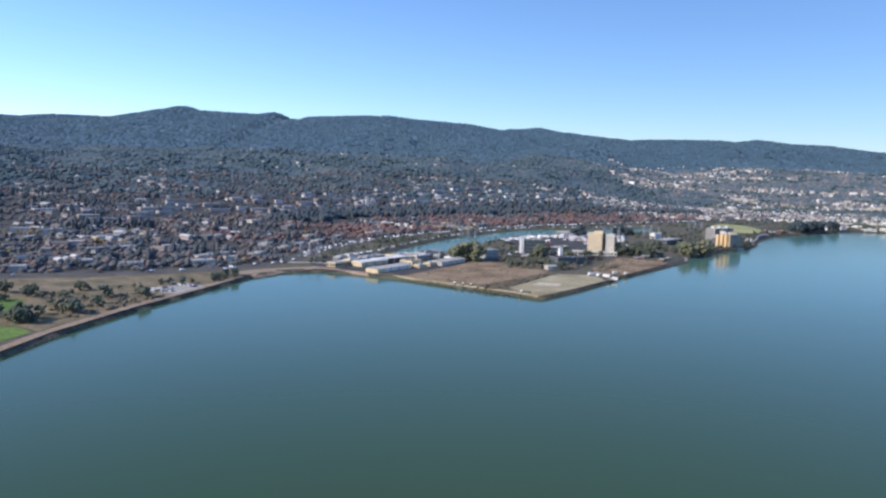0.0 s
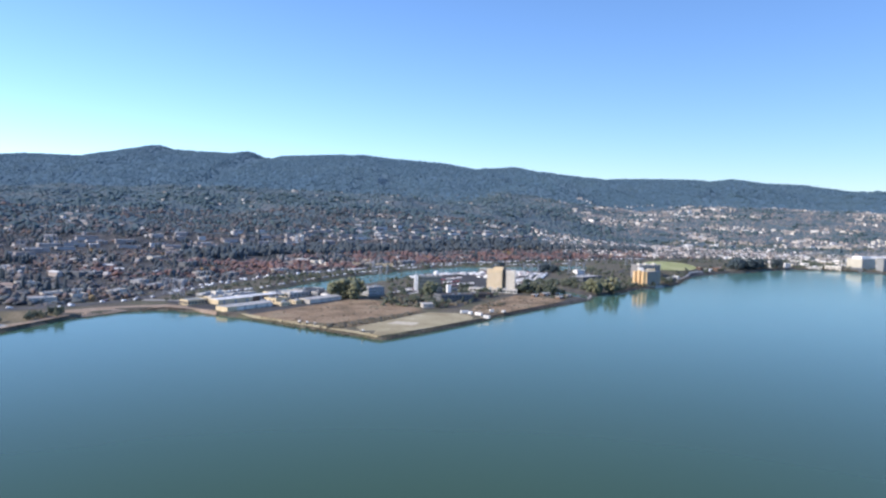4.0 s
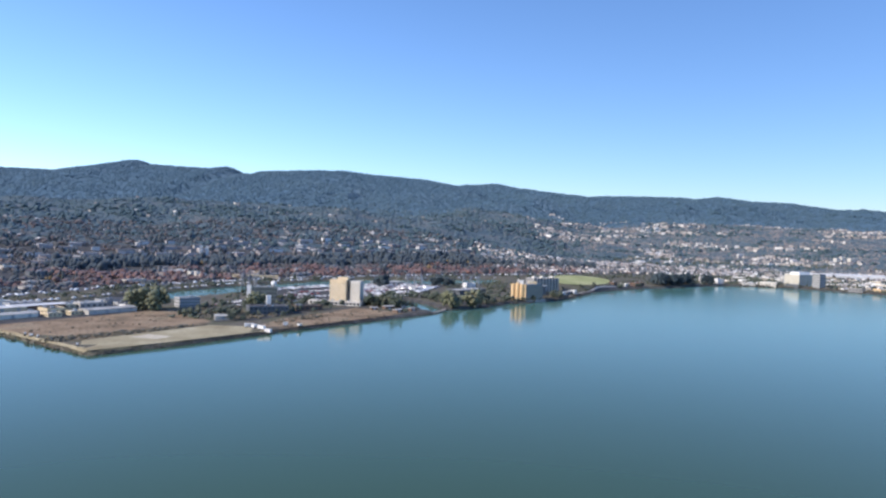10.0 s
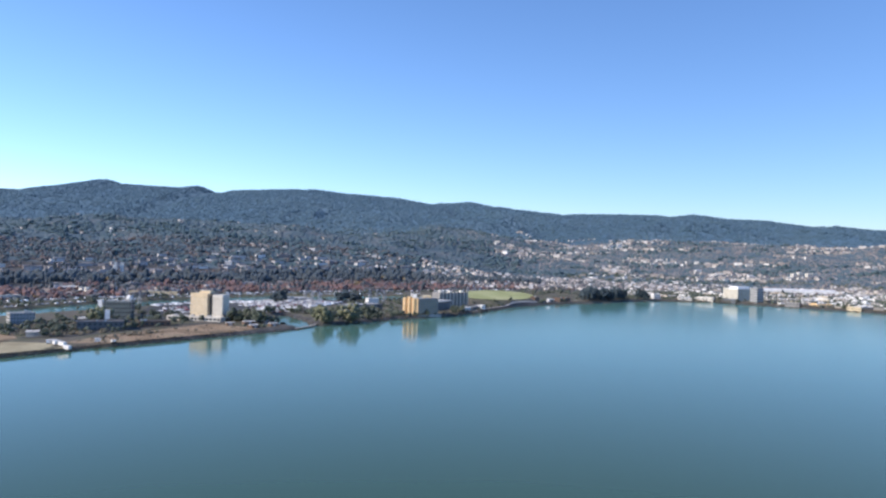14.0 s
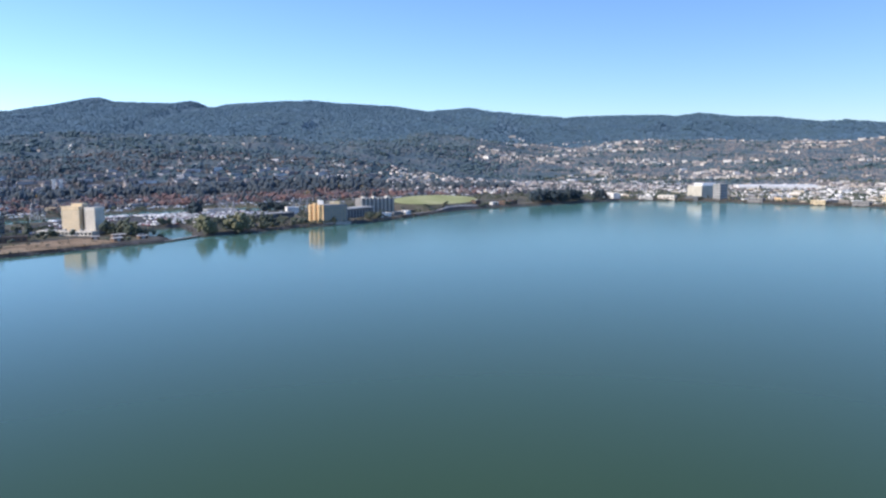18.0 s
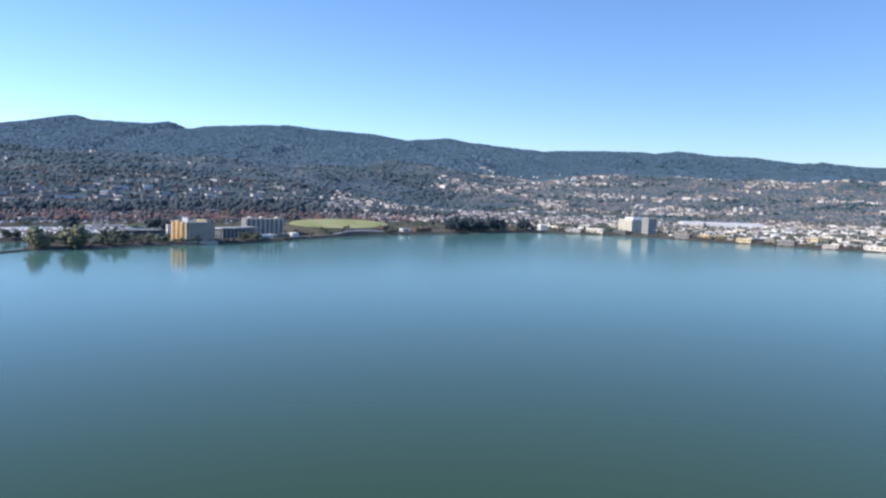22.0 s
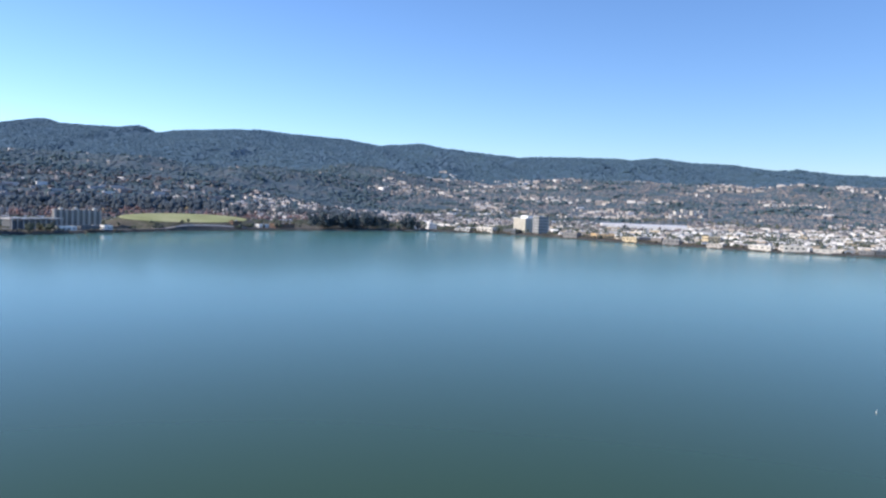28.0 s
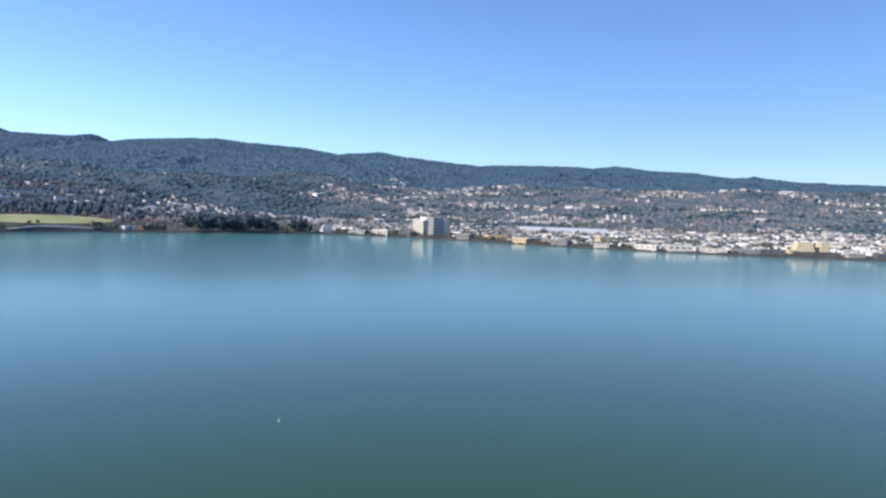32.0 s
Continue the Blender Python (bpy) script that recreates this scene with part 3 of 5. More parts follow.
off = rs.uniform(-0.6, 2.4, len(k))
p = line[k] + seg[k] * u[:, None] - side * off[:, None]
p = np.column_stack([p, np.clip(off * 0.75, -0.3, 2.2)])
size = rs.uniform(0.3, 0.65, (len(k), 1)) * rs.uniform(0.8, 1.2, (len(k), 3))
v, f = scatter(stones, p, size, 12)
tagged(new("riprap", raw_mesh("riprap", v, f, M["rock"])), "dark rock revetment along the water's edge", "rocks", kind="stuff")

# ---- trees ----
LEAFBALLS = [lumps(s, 1) for s in range(20, 26)]


def tree_mesh(seed, height, spread, low):
    """Crown of many small clumps in a lumpy volume: corners and triangles."""
    r = np.random.RandomState(seed)
    n = 64
    heads = r.normal(0, 1, (7, 3)) * (0.42, 0.42, 0.30)
    c = heads[r.randint(0, 7, n)] + r.normal(0, 0.27, (n, 3))
    c *= np.minimum(1, 1.05 / np.maximum(np.linalg.norm(c, axis=1), 1e-6))[:, None]
    c = c * (spread, spread, (height - low) / 2) + (0, 0, (height + low) / 2)
    s = r.uniform(0.14, 0.34, (n, 1)) * spread * np.array([[1, 1, 0.8]])
    return scatter(LEAFBALLS, c, s, seed)


def tree_kind(key, height, spread, low, label, seeds):
    made = []
    for s in seeds:
        root = thing({"willow": "willow_tree", "gum": "eucalyptus_tree"}.get(key, "tree"), 0, 0, -500, 0, label, "tree")
        v, f = tree_mesh(s, height, spread, low)
        crown = new("crown", raw_mesh("crown", v, f, M["leaf_" + key]))
        crown.parent = root
        g = Geo().cyl(0, 0, -0.5, height * 0.55, spread * 0.075, spread * 0.03, 7)
        r = random.Random(s)
        for i in range(5):
            a, h = i * 1.26 + r.random(), height * (0.22 + 0.06 * i)
            g.rod((0, 0, h), (spread * 0.55 * math.cos(a), spread * 0.55 * math.sin(a), h + height * 0.25), spread * 0.025)
        part("trunk", g, M["bark"], root)
        made.append(root)
    return made


KINDS = {
    "dark": tree_kind("dark", 9, 4.4, 1.0, "dark green broadleaf tree near the shore", (1, 2, 3)),
    "olive": tree_kind("olive", 7, 4.0, 0.6, "olive-green shrubby tree near the shore", (4, 5, 6)),
    "willow": tree_kind("willow", 11, 6.0, 0.4, "yellowing willow with a full rounded crown", (7, 8, 9)),
    "gum": tree_kind("gum", 21, 7.5, 0.5, "tall dark eucalyptus at the water's edge", (10, 11, 12)),
}
masters = [t for ks in KINDS.values() for t in ks]
tree_rng = random.Random(5)


def plant(kind, x, y, s=1.0, z=None):
    src = tree_rng.choice(KINDS[kind])
    z = float(land_height(x, y)) if z is None else z
    t = copy_thing(src, pose(x, y, z, 0, 0, tree_rng.uniform(0, 360)))
    s *= tree_rng.uniform(0.8, 1.2)
    t.scale = (s, s * tree_rng.uniform(0.9, 1.1), s * tree_rng.uniform(0.85, 1.1))
    return t


def grove(kind, ring, n, s=1.0, seed=0):
    r = random.Random(seed)
    xs, ys = [p[0] for p in ring], [p[1] for p in ring]
    made = 0
    while made < n:
        x, y = r.uniform(min(xs), max(xs)), r.uniform(min(ys), max(ys))
        if float(outline_distance(x, y, ring)) > 0:
            plant(kind, x, y, s * r.uniform(0.7, 1.2))
            made += 1


# lagoon shore and the yellow hotel's grounds
grove("willow", [(270, 854), (280, 858), (284, 868), (272, 868)], 4, 1.25, 1)
grove("dark", [(298, 884), (306, 894), (332, 938), (318, 940)], 5, 0.7, 2)
grove("olive", [(276, 880), (312, 915), (328, 955), (310, 1000), (272, 940)], 9, 0.9, 3)
grove("dark", [(230, 955), (262, 918), (285, 960), (270, 1010)], 6, 0.9, 4)
grove("olive", [(196, 890), (226, 864), (243, 848), (236, 838), (206, 846), (186, 868)], 12, 0.8, 5)
grove("dark", [(192, 866), (214, 844), (206, 838), (190, 850)], 6, 0.8, 6)
grove("dark", [(384, 1002), (396, 1008), (412, 1042), (398, 1040)], 8, 0.8, 7)
grove("olive", [(338, 949), (350, 955), (362, 964), (352, 962), (340, 956)], 7, 0.55, 41)
grove("dark", [(362, 963), (376, 978), (372, 980), (360, 966)], 5, 0.5, 42)
grove("dark", [(134, 836), (150, 832), (188, 838), (188, 841), (136, 840)], 4, 0.7, 43)
grove("olive", [(52, 792), (88, 772), (108, 832), (72, 858)], 7, 0.6, 44)
grove("dark", [(100, 872), (150, 862), (156, 880), (110, 900)], 9, 0.7, 45)
grove("willow", [(290, 872), (298, 880), (300, 890), (290, 886)], 3, 1.15, 51)
grove("dark", [(292, 922), (304, 926), (312, 944), (298, 946)], 3, 1.25, 52)
grove("olive", [(312, 926), (336, 950), (352, 972), (340, 984), (318, 960)], 8, 0.6, 53)
grove("dark", [(186, 846), (198, 842), (226, 834), (236, 846), (214, 858), (194, 862)], 12, 1.15, 54)
grove("willow", [(190, 858), (200, 854), (206, 862), (196, 868)], 2, 0.8, 55)
grove("gum", [(240, 1140), (272, 1136), (282, 1150), (250, 1156)], 9, 0.72, 61)
grove("gum", [(182, 1086), (194, 1084), (198, 1096), (184, 1098)], 4, 0.7, 62)
grove("olive", [(180, 906), (200, 922), (226, 946), (250, 930), (262, 960), (240, 996), (206, 962)], 12, 0.95, 63)
grove("dark", [(246, 900), (256, 894), (268, 880), (282, 900), (272, 940), (256, 930)], 10, 0.8, 64)
# willows and bushes at the back of the dirt lot
grove("willow", [(14, 752), (24, 748), (42, 762), (30, 774)], 8, 1.25, 8)
grove("willow", [(2, 766), (8, 762), (14, 772), (6, 776)], 2, 0.9, 9)
grove("willow", [(92, 800), (102, 796), (106, 812), (96, 818)], 4, 1.2, 10)
grove("dark", [(50, 745), (80, 712), (112, 700), (132, 728), (120, 770), (80, 770)], 8, 0.7, 11)
grove("olive", [(60, 760), (90, 716), (112, 694), (124, 720), (90, 790)], 9, 0.65, 12)
grove("dark", [(120, 772), (140, 765), (156, 800), (140, 830), (122, 812)], 7, 0.8, 13)
grove("olive", [(144, 820), (180, 830), (190, 842), (150, 846)], 10, 0.6, 14)
# shore park
grove("dark", [(-420, 480), (-300, 440), (-225, 400), (-212, 420), (-230, 470), (-330, 520), (-420, 520)], 14, 0.8, 18)
grove("olive", [(-250, 450), (-200, 440), (-178, 512), (-170, 560), (-215, 575), (-260, 520)], 16, 0.95, 19)
grove("olive", [(-250, 470), (-205, 470), (-190, 540), (-240, 560)], 12, 0.42, 46)
grove("dark", [(-182, 566), (-166, 562), (-156, 602), (-172, 612)], 12, 0.7, 21)
grove("dark", [(-420, 320), (-300, 300), (-222, 345), (-216, 360), (-300, 400), (-420, 420)], 8, 0.8, 22)
grove("dark", [(-216, 400), (-212, 408), (-236, 424), (-246, 418), (-232, 402)], 8, 0.9, 31)
grove("dark", [(-240, 478), (-262, 482), (-290, 492), (-286, 500), (-240, 490)], 9, 0.85, 32)
grove("olive", [(-205, 432), (-222, 428), (-226, 446), (-208, 452)], 6, 0.9, 33)
# eucalyptus grove on the far cove
grove("gum", [(574, 1272), (606, 1296), (660, 1352), (676, 1394), (632, 1390), (580, 1322)], 34, 0.82, 23)
grove("gum", [(676, 1366), (704, 1386), (716, 1402), (690, 1404)], 6, 0.8, 26)
grove("dark", [(446, 1118), (472, 1168), (540, 1250), (560, 1272), (546, 1282), (506, 1244), (462, 1178), (438, 1120)], 16, 0.42, 24)
grove("dark", [(690, 1412), (740, 1408), (800, 1404), (800, 1425), (700, 1440)], 8, 0.5, 25)
for m in masters:
    for o in m.children_recursive:
        bpy.data.objects.remove(o)
    bpy.data.objects.remove(m)

# low scrub, past counting
SCRUB = [
    ([(24, 582), (38, 570), (66, 614), (92, 664), (88, 672), (60, 628)], 190, 0.7),
    ([(-30, 616), (20, 577), (52, 554), (66, 545), (64, 552), (24, 582), (-26, 622)], 70, 0.42),
    ([(140, 690), (170, 740), (160, 770), (140, 724)], 42, 0.8),
    ([(50, 748), (80, 714), (112, 700), (134, 730), (124, 790), (90, 810), (60, 780)], 170, 1.0),
    ([(-206, 400), (-190, 462), (-178, 515), (-190, 540), (-240, 470)], 120, 0.9),
    (SHORE[31:37] + [(400, 1045), (340, 975), (290, 920)], 130, 0.8),
    ([(740, 1408), (850, 1378), (950, 1284), (1055, 1194), (1160, 1147), (1300, 1123), (1300, 1130), (1165, 1156), (1060, 1203), (956, 1293), (856, 1388), (740, 1416)], 900, 0.9),
    ([(-34, 632), (22, 587), (36, 600), (88, 674), (76, 714), (46, 744), (16, 730), (-24, 664)], 70, 0.4),
    (SPIT_LOT, 60, 0.5),
    (CHANNEL[:9] + [(296, 1190), (216, 1140), (146, 1096), (92, 1050), (54, 985), (24, 920), (-6, 850), (-36, 775)], 240, 0.8),
]
places, sizes = [], []
scrub_rng = random.Random(77)
for ring, n, s in SCRUB:
    xs, ys = [q[0] for q in ring], [q[1] for q in ring]
    c = np.array([(scrub_rng.uniform(min(xs), max(xs)), scrub_rng.uniform(min(ys), max(ys))) for _ in range(n * 14)])
    c = c[outline_distance(c[:, 0], c[:, 1], ring) > 0][:n]
    z = np.maximum(land_height(c[:, 0], c[:, 1]), 0.4)
    for (cx, cy), cz in zip(c, z):
        h = s * scrub_rng.uniform(0.7, 1.9)
        for _ in range(3):
            places.append((cx + scrub_rng.uniform(-1, 1) * h, cy + scrub_rng.uniform(-1, 1) * h, cz + h * scrub_rng.uniform(0.2, 0.7)))
            sizes.append((h * scrub_rng.uniform(0.7, 1.2), h * scrub_rng.uniform(0.7, 1.2), h * scrub_rng.uniform(0.5, 0.9)))
v, f = scatter(LEAFBALLS, np.array(places), np.array(sizes), 78)
tagged(new("scrub", raw_mesh("scrub", v, f, M["leaf_scrub"])), "low olive-brown scrub on the banks and rough ground", "scrub", kind="stuff")

# ---- woods and town trees ----
CLUMPS = [lumps(s, 1, 0.24) for s in range(30, 38)]


def lobed(seed, k, flat=0.8):
    """A crown of k overlapping small lumps with an uneven outline."""
    r = np.random.RandomState(seed)
    c = np.column_stack([r.normal(0, 0.46, (k, 2)), r.uniform(-0.35, 0.5, k)])
    w = r.uniform(0.42, 0.78, (k, 1)) * r.uniform(0.85, 1.15, (k, 3)) * (1, 1, flat)
    return scatter([lumps(seed + i, 1, 0.3) for i in range(3)], c, w, seed)


CROWNS = [lobed(s, 3) for s in range(130, 142)]
TALL = [lobed(s, 3, 1.25) for s in range(150, 158)]


def land_points(n, r0, r1, a0, a1, seed, power=1.0):
    """Places in a sector of the land, cut to the camera's view."""
    rr = np.random.RandomState(seed)
    r = r0 + (r1 - r0) * rr.rand(n) ** power
    a = np.radians(rr.uniform(a0, a1, n))
    x, y = 430 + r * np.sin(a), 200 + r * np.cos(a)
    ok = (x > -0.63 * y - 40) & (x < 960 + 0.62 * (y - 392))
    return x[ok], y[ok], rr


def slope_points(n, y0, y1, seed, power=1.0):
    """Places on the broad slope below the crest."""
    rr = np.random.RandomState(seed)
    y = y0 + (y1 - y0) * rr.rand(n) ** power
    x = -0.63 * y + (960 + 0.62 * (y - 392) + 0.63 * y) * rr.rand(n)
    return x, y, rr


def woods(name, key, points, seed, tall, wide, base, label, keep, sink=0.42, even=1.6):
    x, y, rr = points
    ok = keep(x, y, rr)
    x, y = x[ok], y[ok]
    h = tall[0] + (tall[1] - tall[0]) * rr.rand(len(x)) ** even
    w = wide[0] + (wide[1] - wide[0]) * rr.rand(len(x)) ** even
    z = land_height(x, y) + h * sink
    v, f = scatter(base, np.column_stack([x, y, z]), np.column_stack([w, w, h * 0.6]), seed)
    return tagged(new(name, raw_mesh(name, v, f, M["leaf_" + key])), label, "woods", kind="stuff")


def gaps(x, y, size, seed, level):
    return value_noise(x, y, size, seed) > level


def bearing(x, y):
    return np.degrees(np.arctan2(x - 430, y - 200))


def in_belt(x, y):
    """The dark evergreen belt behind the town's edge."""
    a, d = bearing(x, y), beyond(x, y) + 50 * (value_noise(x, y, 70, 16) - 0.5)
    return (a > -36) & (a < 6) & (d > 165) & (d < 262) & (value_noise(x, y, 110, 17) > 0.22)


def in_rust(x, y):
    a, d = bearing(x, y), beyond(x, y)
    return (a > -46) & (a < 4) & (d > 20) & (d < 165) & (value_noise(x, y, 46, 7) > 0.44)


woods("town_trees", "town", land_points(20000, 640, 1800, -68, 26, 51), 51, (4.5, 10), (2.8, 7.6), CROWNS, "autumn street trees between the roofs of the town",
      lambda x, y, r: (beyond(x, y) > 11) & ((beyond(x, y) < 290) | (beyond(x, y) > 440) | (r.rand(len(x)) < 0.35)) & (gaps(x, y, 90, 6, 0.28) | (r.rand(len(x)) < 0.3)) & ~in_belt(x, y) & ~(in_rust(x, y) & (r.rand(len(x)) < 0.72)), 0.12)
woods("rust_trees", "rust", land_points(8500, 900, 1560, -46, 6, 52, 0.8), 52, (5, 11), (3.6, 8.6), CROWNS, "rust-red autumn trees lining the town's edge",
      lambda x, y, r: in_rust(x, y), 0.1)
woods("golden_trees", "gold", land_points(5000, 640, 1500, -68, 4, 82, 0.8), 82, (4, 9), (2.0, 4.6), CROWNS, "yellow and orange autumn trees among the town's gardens",
      lambda x, y, r: (beyond(x, y) > 16) & (beyond(x, y) < 290) & gaps(x, y, 34, 83, 0.80), 0.35)
woods("garden_evergreens", "evergreen", land_points(5200, 640, 1750, -68, 24, 84, 0.8), 84, (6, 14), (1.8, 4.2), TALL, "dark evergreens standing among the town's autumn trees",
      lambda x, y, r: (beyond(x, y) > 14) & gaps(x, y, 42, 85, 0.64) & ~in_belt(x, y), 0.35)
woods("dark_grove", "evergreen", land_points(7500, 1050, 1800, -36, 8, 53, 0.8), 53, (8, 17), (4.0, 8.6), TALL, "dark belt of evergreen trees behind the town",
      lambda x, y, r: in_belt(x, y), 0.15)


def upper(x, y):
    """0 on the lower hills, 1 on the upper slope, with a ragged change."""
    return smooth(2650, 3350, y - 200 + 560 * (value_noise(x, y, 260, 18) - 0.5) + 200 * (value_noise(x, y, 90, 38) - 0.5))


def settled(x, y):
    """0 on the wooded western hills, 1 on the slopes full of houses."""
    return smooth(-1, 9, bearing(x, y) + 12 * (value_noise(x, y, 200, 27) - 0.5))


woods("tall_trees", "stand", land_points(17000, 1450, 3250, -50, 50, 58, 0.8), 58, (6, 11), (5, 11), TALL, "tall dark trees standing over the hillside woods",
      lambda x, y, r: (beyond(x, y) > 240) & (value_noise(x * 0.8, y, 60, 19) > np.where(settled(x, y) > 0.5, 0.62, 0.50)) & (r.rand(len(x)) > upper(x, y) * 1.3), 0.05)
woods("hill_woods", "hills", land_points(40000, 1500, 3400, -50, 52, 54, 0.8), 54, (3.6, 7), (4, 10), CLUMPS, "mixed woods over the lower hills, haze put into their colour",
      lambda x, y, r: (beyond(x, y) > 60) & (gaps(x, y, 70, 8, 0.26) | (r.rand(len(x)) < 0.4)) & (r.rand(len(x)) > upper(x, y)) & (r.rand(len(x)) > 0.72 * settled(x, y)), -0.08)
woods("heath_woods", "heath", land_points(26000, 1650, 3250, -4, 54, 65, 0.8), 65, (3, 6.5), (2.2, 6.5), CLUMPS, "bare greyish-brown winter trees over the settled slopes",
      lambda x, y, r: (beyond(x, y) > 60) & (r.rand(len(x)) < settled(x, y)) & (r.rand(len(x)) > 1.15 * upper(x, y)) & gaps(x, y, 60, 28, 0.25), -0.05)
woods("ridge_woods", "ridge", slope_points(42000, 2600, 4890, 55, 0.75), 55, (8, 14), (5, 11), CLUMPS, "dense evergreen forest on the upper ridge, haze put into its colour",
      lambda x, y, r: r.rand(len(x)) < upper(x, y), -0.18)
woods("crest_trees", "ridge", slope_points(5200, 4820, 4884, 59), 59, (7, 15), (4, 9), CLUMPS, "evergreens standing along the ridge line, haze put into their colour",
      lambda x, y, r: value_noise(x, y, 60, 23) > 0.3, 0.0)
woods("flat_trees", "dark", land_points(9000, 520, 1500, -42, 40, 56, 0.8), 56, (2.6, 7), (1.7, 4.2), CROWNS, "dark trees and hedges between the bayside car parks",
      lambda x, y, r: (beyond(x, y) < -18) & (land_height(x, y) > 2.2) & ((y > 905) | ((x > 60) & (y > 700))) & (outline_distance(x, y, FIELD) < -4) & (outline_distance(x, y, PARKING) < -3) & (outline_distance(x, y, SHORE) > 5) & gaps(x, y, 38, 12, 0.40) & (outline_distance(x, y, SPIT_LOT) < -2) & (np.hypot(x - 172, y - 850) > 34) & (np.hypot(x - 358, y - 972) > 24))
woods("bank_trees", "dark", land_points(8000, 560, 1350, -62, 4, 57, 0.8), 57, (2, 4.5), (1.4, 3.2), CROWNS, "scrubby dark trees on the channel's far bank",
      lambda x, y, r: (beyond(x, y) < -14) & (beyond(x, y) > -95) & (outline_distance(x, y, CHANNEL) < -3) & (outline_distance(x, y, CHANNEL) > -60) & (land_height(x, y) > 2.0) & (x - 0.55 * (y - 770) < -10))
woods("district_trees", "dark", land_points(14000, 1050, 2250, 8, 58, 71, 0.8), 71, (2.5, 6), (1.8, 4.2), CLUMPS, "dark trees between the sheds of the shore district",
      lambda x, y, r: (x > 690) & (outline_distance(x, y, SHORE) > 8) & (outline_distance(x, y, SHORE) < 760) & gaps(x, y, 45, 72, 0.42) & (np.hypot(x - 866, y - 1410) > 48) & (np.hypot(x - 1243, y - 1166) > 40), 0.3)


# ---- buildings ----
def windows_row(root, wall_h, w, d, floors, bays, z0=0.0, faces="nsew", tall=0.45, mat=None, share=0.7):
    """One pane a bay and floor on the chosen faces, set 6 cm proud of the wall."""
    mat = mat or M["glass"]
    fh = wall_h / floors
    for fl in range(floors):
        za = z0 + fl * fh + fh * (0.5 - tall / 2)
        zb = za + fh * tall
        for face in faces:
            span = w if face in "ns" else d
            n = max(1, int(round(bays * span / max(w, d))))
            step = span / n
            for i in range(n):
                a = -span / 2 + step * (i + 0.5 - share / 2)
                b = a + step * share
                g = Geo()
                if face == "s":
                    g.box(a, -d / 2 - 0.06, za, b, -d / 2 + 0.05, zb)
                elif face == "n":
                    g.box(a, d / 2 - 0.05, za, b, d / 2 + 0.06, zb)
                elif face == "w":
                    g.box(-w / 2 - 0.06, a, za, -w / 2 + 0.05, b, zb)
                else:
                    g.box(w / 2 - 0.05, a, za, w / 2 + 0.06, b, zb)
                part("window", g, mat, root)


def flat_building(name, x, y, w, d, h, deg, wall, roof, label, floors=1, bays=0, parapet=0.5, units=2, z=None, tall=0.35, share=0.5, faces="nsew", group="", category="building"):
    z = float(land_height(x, y)) if z is None else z
    root = thing(name, x, y, z, deg, label, category, group)
    part("wall", Geo().box(-w / 2, -d / 2, -2.5, w / 2, d / 2, h), wall, root)
    part("roof", Geo().box(-w / 2 + 0.3, -d / 2 + 0.3, h - 0.2, w / 2 - 0.3, d / 2 - 0.3, h + 0.06), roof, root)
    if parapet:
        e = 0.3
        g = Geo().box(-w / 2 - 0.05, -d / 2 - 0.05, h - 0.1, w / 2 + 0.05, -d / 2 + e, h + parapet).box(-w / 2 - 0.05, d / 2 - e, h - 0.1, w / 2 + 0.05, d / 2 + 0.05, h + parapet)
        g.box(-w / 2 - 0.05, -d / 2 + e, h - 0.1, -w / 2 + e, d / 2 - e, h + parapet).box(w / 2 - e, -d / 2 + e, h - 0.1, w / 2 + 0.05, d / 2 - e, h + parapet)
        part("parapet", g, wall, root)
    r = random.Random(int(x * 7 + y * 13))
    for _ in range(units):
        a, b, s = r.uniform(-w / 2 + 2, w / 2 - 3.5), r.uniform(-d / 2 + 2, d / 2 - 3.5), r.uniform(1.2, 2.2)
        part("roof_unit", Geo().box(a, b, h, a + s * 1.4, b + s, h + s * 0.8), M["metal"], root)
    if bays:
        windows_row(root, h, w, d, floors, bays, tall=tall, share=share, faces=faces)
    return root


def gable_building(name, x, y, w, d, h, rise, deg, wall, roof, label, doors=2, category="building", group="", z=None):
    z = float(land_height(x, y)) if z is None else z
    root = thing(name, x, y, z, deg, label, category, group)
    g = Geo().box(-w / 2, -d / 2, -2.5, w / 2, d / 2, h)
    part("wall", g, wall, root)
    part("roof", Geo().gable(-w / 2, -d / 2, h, w / 2, d / 2, h + rise), roof, root)
    long_x = w >= d
    for i in range(doors):
        c = (i + 0.5) / doors - 0.5
        if long_x:
            part("door", Geo().box(c * w - 1.2, -d / 2 - 0.07, 0, c * w + 1.2, -d / 2 + 0.05, min(3.6, h - 0.4)), M["grey"], root)
        else:
            part("door", Geo().box(w / 2 - 0.05, c * d - 1.2, 0, w / 2 + 0.07, c * d + 1.2, min(3.6, h - 0.4)), M["grey"], root)
    return root


# industrial yard at the root of the peninsula (long sides run along 54 degrees)
gable_building("warehouse", -46, 667, 48, 13, 3.4, 0.6, 57, M["pale"], M["roof_grey"], "long white warehouse with a cream end by the cove", 4)
cove_shed = [o for o in scene.objects if o.name.startswith("warehouse")][0]
part("end_wall", Geo().box(-24.08, -6.55, -2, -23.9, 6.55, 3.5).box(-24.08, -6.58, -2, -14, -6.45, 3.5), M["cream"], cove_shed, "cream end wall")
gable_building("warehouse", -66, 700, 36, 13, 4.2, 0.9, 54, M["cream"], M["roof_white"], "cream warehouse with a white roof in the yard", 3)
gable_building("warehouse", -50, 724, 40, 12, 4.6, 0.9, 54, M["brown"], M["roof_white"], "brown shed with a white ridged roof in the yard", 3)
